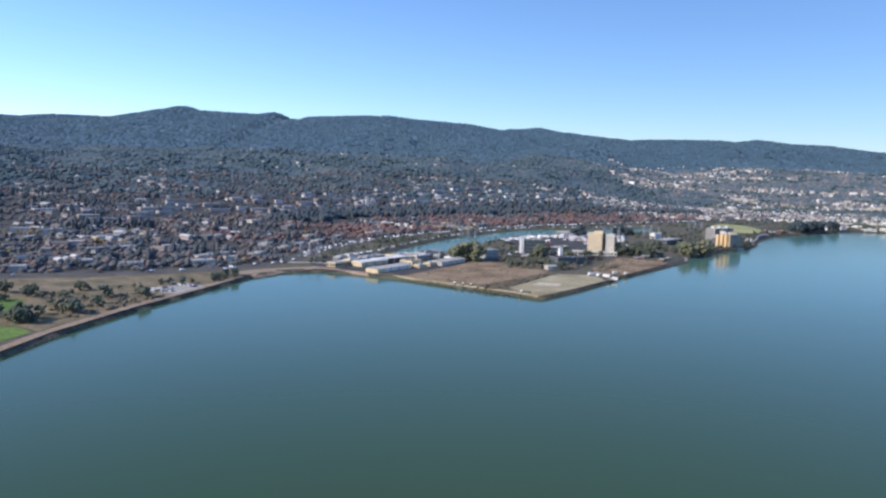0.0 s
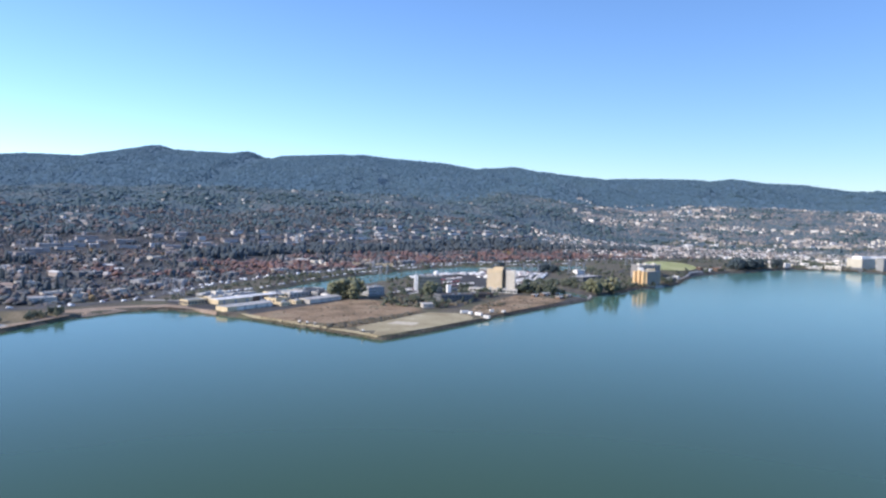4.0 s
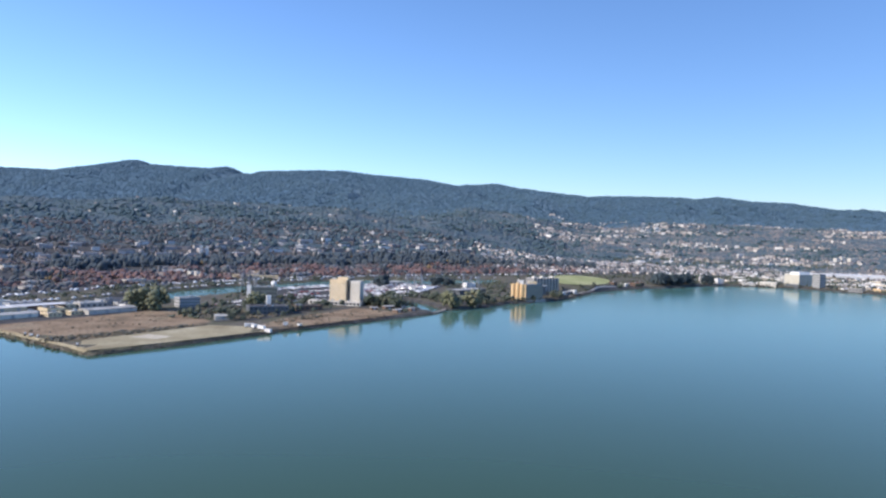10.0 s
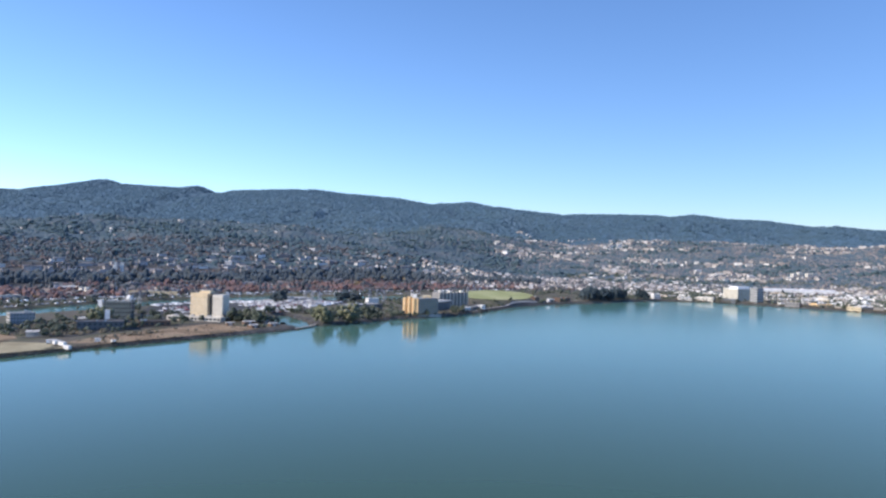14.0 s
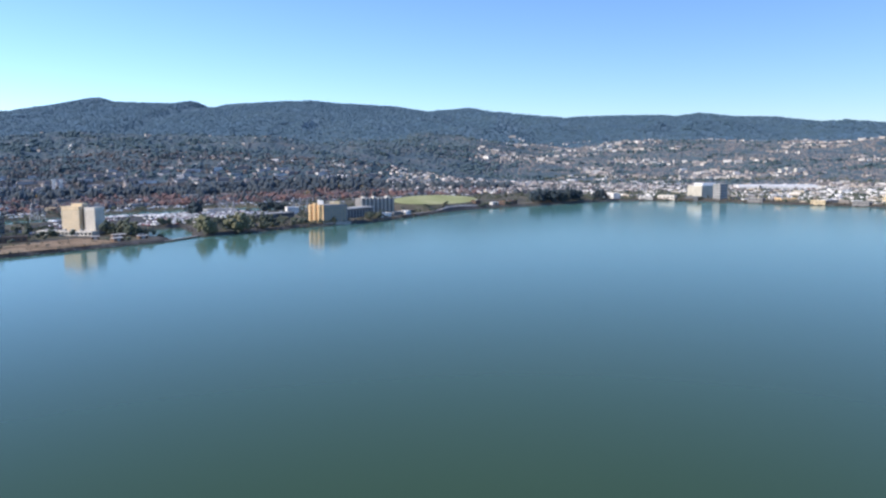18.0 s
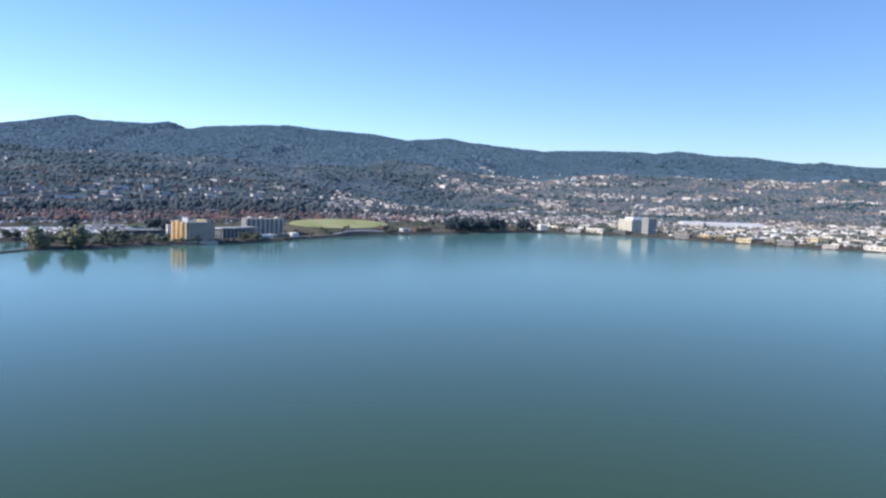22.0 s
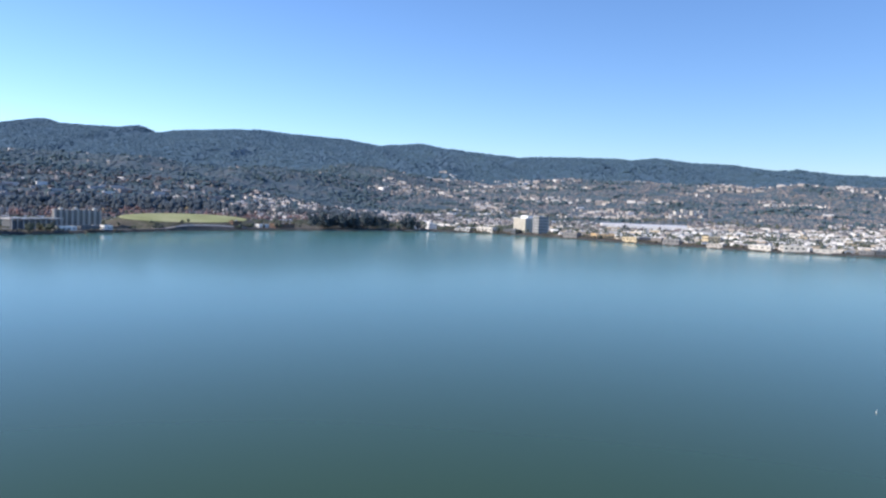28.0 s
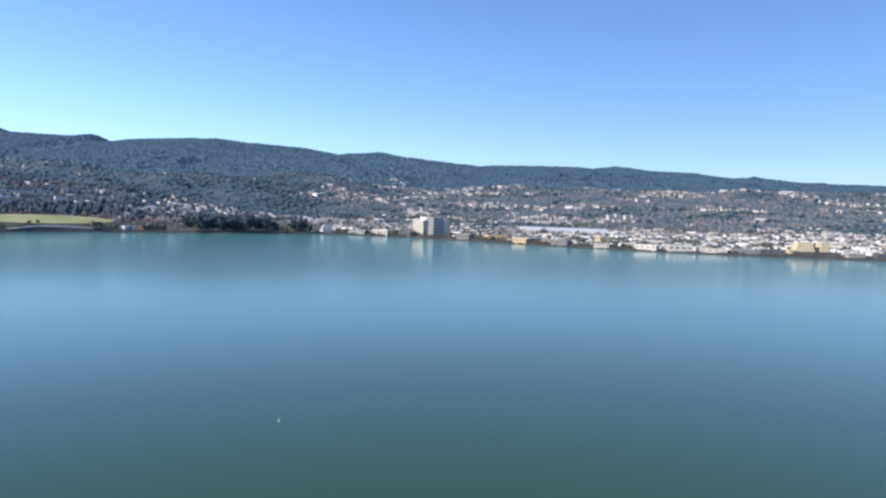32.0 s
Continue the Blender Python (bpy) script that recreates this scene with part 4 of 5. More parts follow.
flat_building("warehouse", -88, 744, 12, 8, 5.5, 46, M["pale"], M["roof_white"], "tall white block at the end of a long shed", 1, 0)
flat_building("warehouse", -64, 772, 62, 13, 4.6, 46, M["stone"], M["roof_white"], "long pale flat-roofed warehouse by the channel", 1, 9, tall=0.25)
gable_building("warehouse", 5, 726, 42, 13, 3.8, 0.8, 58, M["stone"], M["roof_grey"], "narrow pale shed beside the dirt lot", 4)
flat_building("workshop", -29, 706, 14, 14, 4.6, 54, M["cream"], M["roof_dark"], "small cream workshop between two sheds", 1, 3)
flat_building("workshop", -44, 797, 30, 14, 6.4, 50, M["cream"], M["roof_grey"], "low cream workshop at the channel bank", 1, 6, tall=0.3)
flat_building("workshop", -14, 782, 26, 16, 5.0, 52, M["grey"], M["roof_dark"], "low grey workshop with a dark roof", 1, 5, tall=0.3)
flat_building("shelter", -92, 684, 20, 10, 4.0, 56, M["cream"], M["roof_grey"], "low beige shelter with an open front beside the beach", 1, 6, tall=0.6, share=0.7, units=0)
flat_building("office", 46, 788, 18, 12, 8.0, 40, M["grey"], M["roof_grey"], "small grey office block behind the willows", 3, 8)
flat_building("office", 99, 848, 22, 14, 14.5, 8, M["sage"], M["roof_grey"], "grey-green glass office block beside a white stair tower", 4, 10, tall=0.4, share=0.6)
dome_root = thing("radome", 106, 852, 16.9, 0, "white radar dome on the office roof", "dome")
part("plinth", Geo().cyl(0, 0, -0.2, 0.8, 1.6, 1.6, 12), M["grey"], dome_root)
dome_shape = Geo()
rings = [(2.6 * math.cos(a), 3.0 + 2.6 * math.sin(a)) for a in [math.pi * (i / 8 - 0.5) for i in range(1, 8)]]
dome_shape.add([(ra * math.cos(i * math.pi / 8), ra * math.sin(i * math.pi / 8), za) for ra, za in rings for i in range(16)],
               [(16 * k + i, 16 * k + (i + 1) % 16, 16 * k + 16 + (i + 1) % 16, 16 * k + 16 + i) for k in range(len(rings) - 1) for i in range(16)]
               + [tuple(reversed(range(16))), tuple(range(16 * len(rings) - 16, 16 * len(rings)))])
part("shell", dome_shape, M["white"], dome_root)
flat_building("stair_tower", 85.5, 842, 3.5, 5, 15.5, 8, M["white"], M["roof_white"], "white stair tower beside the office block", 4, 0, units=0)
flat_building("office", 122, 756, 32, 16, 6.5, 24, M["slate"], M["roof_dark"], "low dark office among trees", 2, 9, tall=0.4)
flat_building("stair_tower", 118, 778, 3.5, 4, 12.5, 20, M["white"], M["roof_white"], "slim white tower beside the dark office", 1, 0, units=0)
flat_building("shed", 148, 794, 24, 12, 4.0, 30, M["brown"], M["roof_dark"], "low brown building near the hotel", 1, 6)
flat_building("workshop", -68, 738, 26, 11, 4.4, 54, M["grey"], M["roof_grey"], "low grey workshop between sheds", 1, 5, tall=0.3)
flat_building("workshop", -22, 756, 24, 10, 4.4, 54, M["stone"], M["roof_white"], "low pale workshop between sheds", 1, 5, tall=0.3)
gable_building("shed", 100, 706, 12, 7, 3.2, 1.0, 20, M["stone"], M["roof_grey"], "small grey hut among bushes", 1)


yard_rng = random.Random(31)
for x, y, w, d, h, wall in ((-20, 690, 10, 7, 3.0, "cream"), (-12, 706, 9, 7, 3.0, "cream"), (-36, 690, 10, 6, 3.2, "grey"), (-84, 712, 14, 8, 3.6, "cream"), (-96, 728, 12, 8, 4.0, "grey"), (-76, 722, 10, 6, 3.4, "white"),
                         (-34, 744, 14, 8, 3.8, "cream"), (-40, 762, 12, 7, 4.4, "white"), (-84, 760, 12, 7, 4.2, "cream"), (8, 758, 12, 8, 3.6, "white"), (-2, 772, 14, 8, 4.0, "grey"), (-58, 752, 10, 7, 4.6, "cream")):
    flat_building("yard_shed", x, y, w, d, h, 54 + yard_rng.uniform(-4, 4), M[wall], M[yard_rng.choice(("roof_grey", "roof_white", "roof_grey", "roof_dark"))], "small flat-roofed %s shed in the crowded yard" % wall, 1, 3, 0.3, 2, group="yard sheds", tall=0.3)


# low causeway that closes the lagoon
causeway = thing("causeway", 0, 0, 0, 0, "low dark rock causeway closing the lagoon", "causeway")
for (ax, ay), (bx, by) in (((256, 816), (260, 828)), ((260, 828), (264, 838)), ((264, 838), (268, 858))):
    part("bank", Geo().prism([(ax - 2.2, ay), (ax + 2.2, ay), (bx + 2.2, by), (bx - 2.2, by)], -2, 1.0, 0.04), M["rock"], causeway)
    part("path", Geo().prism([(ax - 1.2, ay), (ax + 1.2, ay), (bx + 1.2, by), (bx - 1.2, by)], 0.9, 1.12), M["concrete"], causeway)
for x, y, w, d, h, deg in ((226, 800, 8, 5, 2.4, 55), (238, 818, 7, 4, 2.4, 50), (216, 826, 10, 5, 2.6, 40), (204, 812, 6, 4, 2.4, 30), (228, 836, 6, 4, 2.2, 30)):
    gable_building("hut", x, y, w, d, h, 0.7, deg, M["brown"], M["roof_grey"], "small brown hut with a grey roof on the spit", 1, group="spit huts")


def hotel():
    root = thing("hotel", 167, 852, 2.3, 0, "tall tan hotel tower in two staggered slabs beside the lagoon", "hotel")

    def slab(x0, x1, y0, y1, top_z, wall, name):
        body = part(name, Geo().box(x0, y0, -2, x1, y1, top_z), wall, root)
        n = 10
        for i in range(n):
            z = 3.2 + i * (top_z - 4.6) / n
            h = (top_z - 4.6) / n
            k = max(5, int((x1 - x0) / 2.0))
            for j in range(k):
                a = x0 + (x1 - x0) * (j + 0.2) / k
                part("window", Geo().box(a, y0 - 0.05, z + h * 0.38, a + (x1 - x0) / k * 0.5, y0 + 0.08, z + h * 0.78), M["bronze"], body)
            for j in range(4):
                c = y0 + (y1 - y0) * (j + 0.25) / 4
                part("window", Geo().box(x1 - 0.08, c, z + h * 0.3, x1 + 0.05, c + (y1 - y0) / 8, z + h * 0.78), M["bronze"], body)
            part("slab_edge", Geo().box(x0 - 0.08, y0 - 0.12, z - 0.12, x1 + 0.12, y1, z + 0.12), M["pale"], body)
        part("parapet", Geo().box(x0 - 0.15, y0 - 0.15, top_z, x1 + 0.15, y1 + 0.15, top_z + 0.8), wall, body)

    slab(-9.5, 8.5, -1, 13, 21.4, M["tan"], "main_slab")
    slab(13, 23.5, 1, 15, 20.6, M["pale"], "rear_slab")
    # Dark box between the slabs stands in for shade in the recess.
    part("lift_core", Geo().box(6, 5, 0, 15, 14, 22.2), M["slate"], root)
    part("penthouse", Geo().box(-2, 3, 21.3, 9, 12, 24.2), M["tan"], root)
    part("podium", Geo().box(-30, -9, -2, 27, 1.5, 3.6), M["pale"], root, "low pale podium")
    for j in range(14):
        part("window", Geo().box(-28.5 + j * 4, -9.06, 0.8, -25.6 + j * 4, -8.9, 2.8), M["glass"], root)
    for j in range(5):
        part("roof_unit", Geo().box(-24 + j * 9, -6, 3.6, -21 + j * 9, -3, 4.8), M["metal"], root)
    root.matrix_basis = pose(167, 852, 2.3, 0, 0, -10)
    root.scale = (0.87, 0.95, 1.05)


hotel()


def ochre_hotel():
    root = thing("hotel", 355, 964, 2.3, 0, "ochre-yellow hotel with projecting bays beside the water", "hotel")
    # Wing and side turned from the sun: their shade is in the grey.
    part("wing", Geo().prism([(-15, 4), (0, -2), (20, 14), (6, 25)], -2, 16.6), M["shaded_grey"], root, "grey stucco wing with its shade put into the colour")
    part("front_wall", Geo().prism([(-15.4, 3.6), (-0.2, -2.6), (0.6, -1.4), (-14.8, 4.8)], -2, 16.7), M["ochre"], root, "ochre-yellow front wall")
    part("roof", Geo().prism([(-14, 4.5), (0, -1), (19, 14), (6, 24)], 16.5, 16.9), M["roof_grey"], root)
    part("grey_side", Geo().prism([(0.3, -2.2), (20.3, 13.8), (20.0, 14.2), (0.0, -1.8)], -1, 15.6), M["shaded_grey"], root)
    for i, (a, b) in enumerate([(-13.2, 3.0), (-8.6, 1.2), (-4.0, -0.6)]):
        bay = part("bay", Geo().cyl(a, b, -1, 17.2 + (i == 1) * 1.2, 2.3, k=12), M["ochre"], root)
        for fl in range(6):
            part("window", Geo().box(a - 0.8, b - 2.42, 1.6 + fl * 2.45, a + 0.8, b - 2.0, 2.8 + fl * 2.45), M["amber"], bay)
    d = Vector((20, 16, 0)).normalized()
    for fl in range(6):
        for j in range(7):
            s = 1.8 + j * 3.4
            p, q = d * s + Vector((0.45, -2.45, 0)), d * (s + 1.9) + Vector((0.45, -2.45, 0))
            part("window", Geo().prism([(p.x, p.y), (q.x, q.y), (q.x - 0.3, q.y + 0.3), (p.x - 0.3, p.y + 0.3)], 1.6 + fl * 2.45, 2.8 + fl * 2.45), M["bronze"], root)
    part("penthouse", Geo().box(-6, 6, 16.8, -2, 11, 20.6), M["white"], root, "white rooftop block")
    part("chimney", Geo().box(-8, 9, 16.8, -6.6, 10.6, 21.4), M["white"], root)
    part("roof_rail", Geo().box(2, 4, 16.9, 2.3, 4.3, 19.2).box(8, 9, 16.9, 8.3, 9.3, 19.2).box(2, 4, 18.9, 8.3, 9.3, 19.1), M["pale"], root)
    part("penthouse", Geo().box(4, 11, 16.8, 13, 17, 19.4), M["cream"], root)
    part("terrace", Geo().prism([(-16, 2), (0, -5), (24, 12), (21, 15), (0, -2.5)], -2, 0.9), M["concrete"], root)
    root.scale = (1, 1, 1.04)


ochre_hotel()


def apartment_block():
    root = thing("apartment_block", 390, 1099, 2.4, 34, "long grey apartment block with vertical piers", "apartments")
    # Shade on this front is put into the darker grey.
    part("wall", Geo().box(-21, -7, -2, 21, 7, 17.5), M["shaded_grey"], root)
    part("roof", Geo().box(-20.6, -6.6, 17.4, 20.6, 6.6, 17.7), M["roof_grey"], root)
    for j in range(9):
        x = -20 + j * 5
        part("pier", Geo().box(x - 0.8, -8.0, -1, x + 0.8, -6.9, 18.2), M["stone"], root, "paler pier")
    for j in range(8):
        for fl in range(6):
            part("window", Geo().box(-18.4 + j * 5, -7.08, 1.6 + fl * 2.9, -16.6 + j * 5, -6.9, 3.2 + fl * 2.9), M["glass"], root)
    for x in (-16, -3, 14):
        part("roof_unit", Geo().box(x, -3, 17.6, x + 3, 2, 19.6), M["pale"], root)


apartment_block()


def pavilion():
    root = thing("pavilion", 374, 1048, 2.4, 62, "dark waterside restaurant with a pale flat roof on posts", "restaurant")
    part("hall", Geo().box(-24, -5, -2, 24, 7, 8.0), M["slate"], root)
    part("roof", Geo().box(-26, -8, 9.2, 26, 8, 10.2), M["roof_grey"], root)
    for j in range(10):
        part("post", Geo().box(-24.4 + j * 5.4, -7.6, -1, -23.6 + j * 5.4, -6.8, 9.2), M["grey"], root)


pavilion()
flat_building("boathouse", 404, 1046, 19, 8, 3.4, 58, M["white"], M["roof_white"], "small white boathouse at the water's edge", 1, 4, units=0)
# Dark block added where the boathouse's own side lies in shade.
flat_building("clubhouse", 416, 1066, 20, 8, 3.6, 62, M["slate"], M["roof_grey"], "low block coloured dark as the shaded side of a white boathouse", 1, 5, units=1)
flat_building("boathouse", 426, 1082, 9, 7, 4.0, 60, M["white"], M["roof_white"], "small white boathouse beside the shore road", 1, 3, units=0)
flat_building("deck_garage", 192, 1170, 40, 26, 7.5, 40, M["grey"], M["roof_grey"], "grey parking deck beside the channel", 2, 12, tall=0.5, share=0.9)
flat_building("deck_garage", 292, 1010, 46, 20, 6.5, 48, M["slate"], M["roof_grey"], "low dark parking deck behind the willows", 2, 12, tall=0.5, share=0.9)
flat_building("office", 298, 1090, 13, 9, 8, 30, M["white"], M["roof_white"], "small white office block by the channel", 3, 8)
flat_building("restaurant", 552, 1276, 28, 12, 4.6, 48, M["brown"], M["roof_red"], "low brown restaurant with a red roof by the shore", 1, 8)
flat_building("clubhouse", 532, 1258, 14, 8, 3.6, 50, M["white"], M["roof_grey"], "low white clubhouse by the shore", 1, 4)
flat_building("clubhouse", 508, 1230, 12, 7, 3.0, 55, M["brown"], M["roof_grey"], "low brown clubhouse by the shore", 1, 4)
flat_building("office", 728, 1424, 12, 9, 7, 20, M["white"], M["roof_white"], "small white waterfront block", 2, 4)


def waterfront_block():
    root = thing("office_block", 866, 1432, 2.4, 30, "pale concrete waterfront office block with a white roof storey", "office")
    part("wall", Geo().box(-20, -14, -2, 20, 14, 19.5), M["greige"], root)
    part("roof", Geo().box(-19.6, -13.6, 19.4, 19.6, 13.6, 19.8), M["roof_white"], root)
    part("roof_storey", Geo().box(-12, -8, 19.7, 17, 9, 23.2), M["white"], root)
    for fl in range(6):
        for j in range(10):
            part("window", Geo().box(-18.5 + j * 3.8, -14.07, 2 + fl * 2.9, -16.7 + j * 3.8, -13.9, 3.1 + fl * 2.9), M["bronze"], root)
        for j in range(7):
            part("window", Geo().box(-20.07, -12.6 + j * 3.8, 2 + fl * 2.9, -19.9, -10.9 + j * 3.8, 3.1 + fl * 2.9), M["bronze"], root)


waterfront_block()
flat_building("office_tower", 872, 1376, 15, 13, 23.0, 30, M["grey"], M["roof_grey"], "grey glass waterfront tower", 6, 5, tall=0.42, share=0.6)


def tiered_block():
    root = thing("tiered_block", 1243, 1166, 2.4, 0, "yellow-cream stepped waterfront building in tiers", "building")
    part("base", Geo().box(-26, -14, -2, 34, 12, 3.2), M["slate"], root)
    part("tier", Geo().prism([(-20, -10), (6, -10), (6, 8), (-20, 8)], 3.2, 13.2, 0.28), M["cream"], root, "sloping cream tier")
    part("tier", Geo().prism([(14, -9), (26, -9), (26, 8), (14, 8)], 3.2, 13.0, 0.12), M["cream"], root)
    part("step", Geo().box(-30, -12, -2, -20, 6, 5.0), M["cream"], root)
    part("link", Geo().box(5, -6, 3.1, 15, 6, 8.5), M["slate"], root)
    for j in range(9):
        part("window", Geo().box(-24 + j * 6, -14.07, 0.6, -20.5 + j * 6, -13.9, 2.4), M["glass"], root)
    root.scale = (0.74, 0.74, 0.88)


tiered_block()
flat_building("factory", 944, 1318, 25, 16, 5.0, 12, M["ochre"], M["roof_white"], "low ochre-walled shed on the waterfront", 1, 5)
flat_building("factory", 1060, 1262, 16, 14, 8.5, 12, M["cream"], M["roof_white"], "small cream-walled block on the waterfront", 2, 4)
gable_building("long_warehouse", 1092, 1716, 146, 34, 7.5, 2.2, -3, M["white"], M["roof_white"], "very long white warehouse behind the shore district", 12)
for k, (x, y, h) in enumerate(((1256, 2080, 13), (1274, 2088, 15), (1294, 2084, 12), (1312, 2098, 10))):
    flat_building("apartment_block", x, y, 13, 10, h, 20, M["pale"], M["roof_white"], "pale apartment block at the foot of the hills", 5, 5)

# industrial district along the far shore
shed_rng = random.Random(21)
taken = [(866, 1432, 34), (872, 1376, 20), (1243, 1168, 36), (944, 1318, 20), (1060, 1262, 16)]
made = 0
while made < 290:
    t = shed_rng.random()
    x = 700 + 1250 * t ** 0.9
    back = shed_rng.random() ** 1.25 * 430 + 20
    y = float(np.interp(x, [p[0] for p in SHORE[41:54]], [p[1] for p in SHORE[41:54]])) + back
    w, d = shed_rng.uniform(10, 26), shed_rng.uniform(7, 12)
    if any((x - a) ** 2 + (y - b) ** 2 < (r + 0.42 * w) ** 2 for a, b, r in taken) or (x < 850 and shed_rng.random() < 0.6):
        continue
    taken.append((x, y, 0.42 * w))
    h = shed_rng.choice((2.0, 2.4, 2.8, 3.2, 4.6))
    deg = shed_rng.choice((-35, 55, -35, -30, 20)) + shed_rng.uniform(-3, 3)
    flat_building("shed", x, y, w, d, h, deg, M["shed_walls"], M["shed_roofs"], "low flat-roofed industrial building of the shore district", 1, 0, 0.4, 1, group="shore district sheds")
    made += 1
# sheds that stand right on the water's edge
front = [p for p in SHORE[41:54]]
x = 770.0
while x < 1420:
    w, d, h = shed_rng.uniform(12, 26), shed_rng.uniform(8, 13), shed_rng.uniform(2.6, 5.6)
    y = float(np.interp(x, [p[0] for p in front], [p[1] for p in front])) + 0.5 * d + 5
    slope = math.degrees(math.atan2(float(np.interp(x + 8, [p[0] for p in front], [p[1] for p in front])) - float(np.interp(x - 8, [p[0] for p in front], [p[1] for p in front])), 16))
    if not any((x - a) ** 2 + (y - b) ** 2 < (r + 0.35 * w) ** 2 for a, b, r in taken[:5]):
        tone = shed_rng.choice(("greige", "cream", "shaded_grey", "stone", "slate", "shaded_grey", "pale"))
        flat_building("waterfront_shed", x, y, w, d, h, slope + shed_rng.choice((0, 0, 12, -10)), M[tone], M[shed_rng.choice(("roof_grey", "roof_white"))], "low %s shed standing at the water's edge" % {"shaded_grey": "grey", "slate": "dark", "stone": "warm grey"}.get(tone, tone), 1, 4, 0.4, 1, group="waterfront sheds", tall=0.3)
    x += w + shed_rng.uniform(4, 26)
# the small roofs that crowd the rest of the district
walls, roofs = Geo(), Geo()
for _ in range(2900):
    x = 690 + 1500 * shed_rng.random() ** 0.9
    y = float(np.interp(x, [p[0] for p in SHORE[41:54]], [p[1] for p in SHORE[41:54]])) + 22 + 720 * shed_rng.random()
    w, d, h = shed_rng.uniform(5, 19), shed_rng.uniform(4, 9), shed_rng.uniform(1.8, 3.6)
    if x < 850 and shed_rng.random() < 0.7:
        continue
    if any((x - a) ** 2 + (y - b) ** 2 < (r + 0.3 * w) ** 2 for a, b, r in taken):
        continue
    a = radians(shed_rng.choice((-35, 55, -30, 20)))
    z, c, s = float(land_height(x, y)), math.cos(a), math.sin(a)
    ring = [(x + p * c - q * s, y + p * s + q * c) for p, q in ((-w / 2, -d / 2), (w / 2, -d / 2), (w / 2, d / 2), (-w / 2, d / 2))]
    walls.prism(ring, z - 2, z + h)
    roofs.prism(ring, z + h + 0.01, z + h + 0.3, 0.03)
tagged(new("district_blocks", walls.mesh("district_blocks", M["district_walls"])), "small low buildings crowding the shore district", "buildings", kind="stuff")
tagged(new("district_roofs", roofs.mesh("district_roofs", M["district_roofs"])), "pale flat roofs of the shore district", "roofs", kind="stuff")
# white buildings among the autumn trees
for x, y, w, d, h, deg in ((-88, 1164, 9, 6, 4.5, -40), (-76, 1152, 7, 5, 5.5, -40), (-66, 1144, 9, 6, 4.5, -42), (-54, 1130, 6, 5, 7, -42), (-44, 1124, 8, 6, 5, -40), (14, 1164, 60, 8, 4, 8)):
    flat_building("town_hall" if w > 50 else "town_block", x, y, w, d, h, deg, M["pale"] if w < 50 else M["cream"], M["roof_grey"], "pale flat-roofed town building among autumn trees", 2, 5)
for x, y in ((-142, 1428), (-133, 1433)):
    flat_building("apartment_tower", x, y, 5, 5, 15, 15, M["white"], M["roof_white"], "slim white apartment tower above the trees", 6, 2)
walls, roofs = Geo(), Geo()
for _ in range(480):
    a, q = radians(shed_rng.uniform(-50, 4)), shed_rng.uniform(1080, 1640)
    x, y = 430 + q * math.sin(a), 200 + q * math.cos(a)
    if not 292 < float(beyond(x, y)) < 450:
        continue
    w, d, h, t = shed_rng.uniform(8, 30), shed_rng.uniform(6, 12), shed_rng.uniform(3.5, 6.5), shed_rng.uniform(0.4, 0.9)
    z, c, s = float(land_height(x, y)), math.cos(t), math.sin(t)
    ring = [(x + m * c - n * s, y + m * s + n * c) for m, n in ((-w / 2, -d / 2), (w / 2, -d / 2), (w / 2, d / 2), (-w / 2, d / 2))]
    walls.prism(ring, z - 3, z + h)
    roofs.prism(ring, z + h + 0.01, z + h + 0.4, 0.03)
tagged(new("town_centre_blocks", walls.mesh("town_centre_blocks", M["houses"])), "low commercial blocks of the town centre", "buildings", kind="stuff")
tagged(new("town_centre_roofs", roofs.mesh("town_centre_roofs", M["houseroof"])), "grey and pale flat roofs of the town centre", "roofs", kind="stuff")
# low roofs beyond the freeway
for i in range(70):
    k = shed_rng.uniform(0.4, 11.5)
    a, b = FREEWAY[int(k)], FREEWAY[int(k) + 1]
    x, y = a[0] + (b[0] - a[0]) * (k % 1), a[1] + (b[1] - a[1]) * (k % 1)
    s = Vector((-(b[1] - a[1]), b[0] - a[0])).normalized() * shed_rng.choice((34, 38, 60, 130, 200, 260))
    deg = math.degrees(math.atan2(b[1] - a[1], b[0] - a[0]))
    if any((x + s.x - p) ** 2 + (y + s.y - q) ** 2 < (r + 13) ** 2 for p, q, r in taken):
        continue
    w = shed_rng.uniform(12, 28)
    taken.append((x + s.x, y + s.y, 0.4 * w))
    flat_building("shop", x + s.x, y + s.y, w, shed_rng.uniform(8, 13), shed_rng.uniform(3, 4.6), deg, M[shed_rng.choice(("grey", "stone", "slate", "stone"))], M["roof_grey"], "low commercial building among the town's trees", 1, 0, 0.4, 1, group="town roofs")


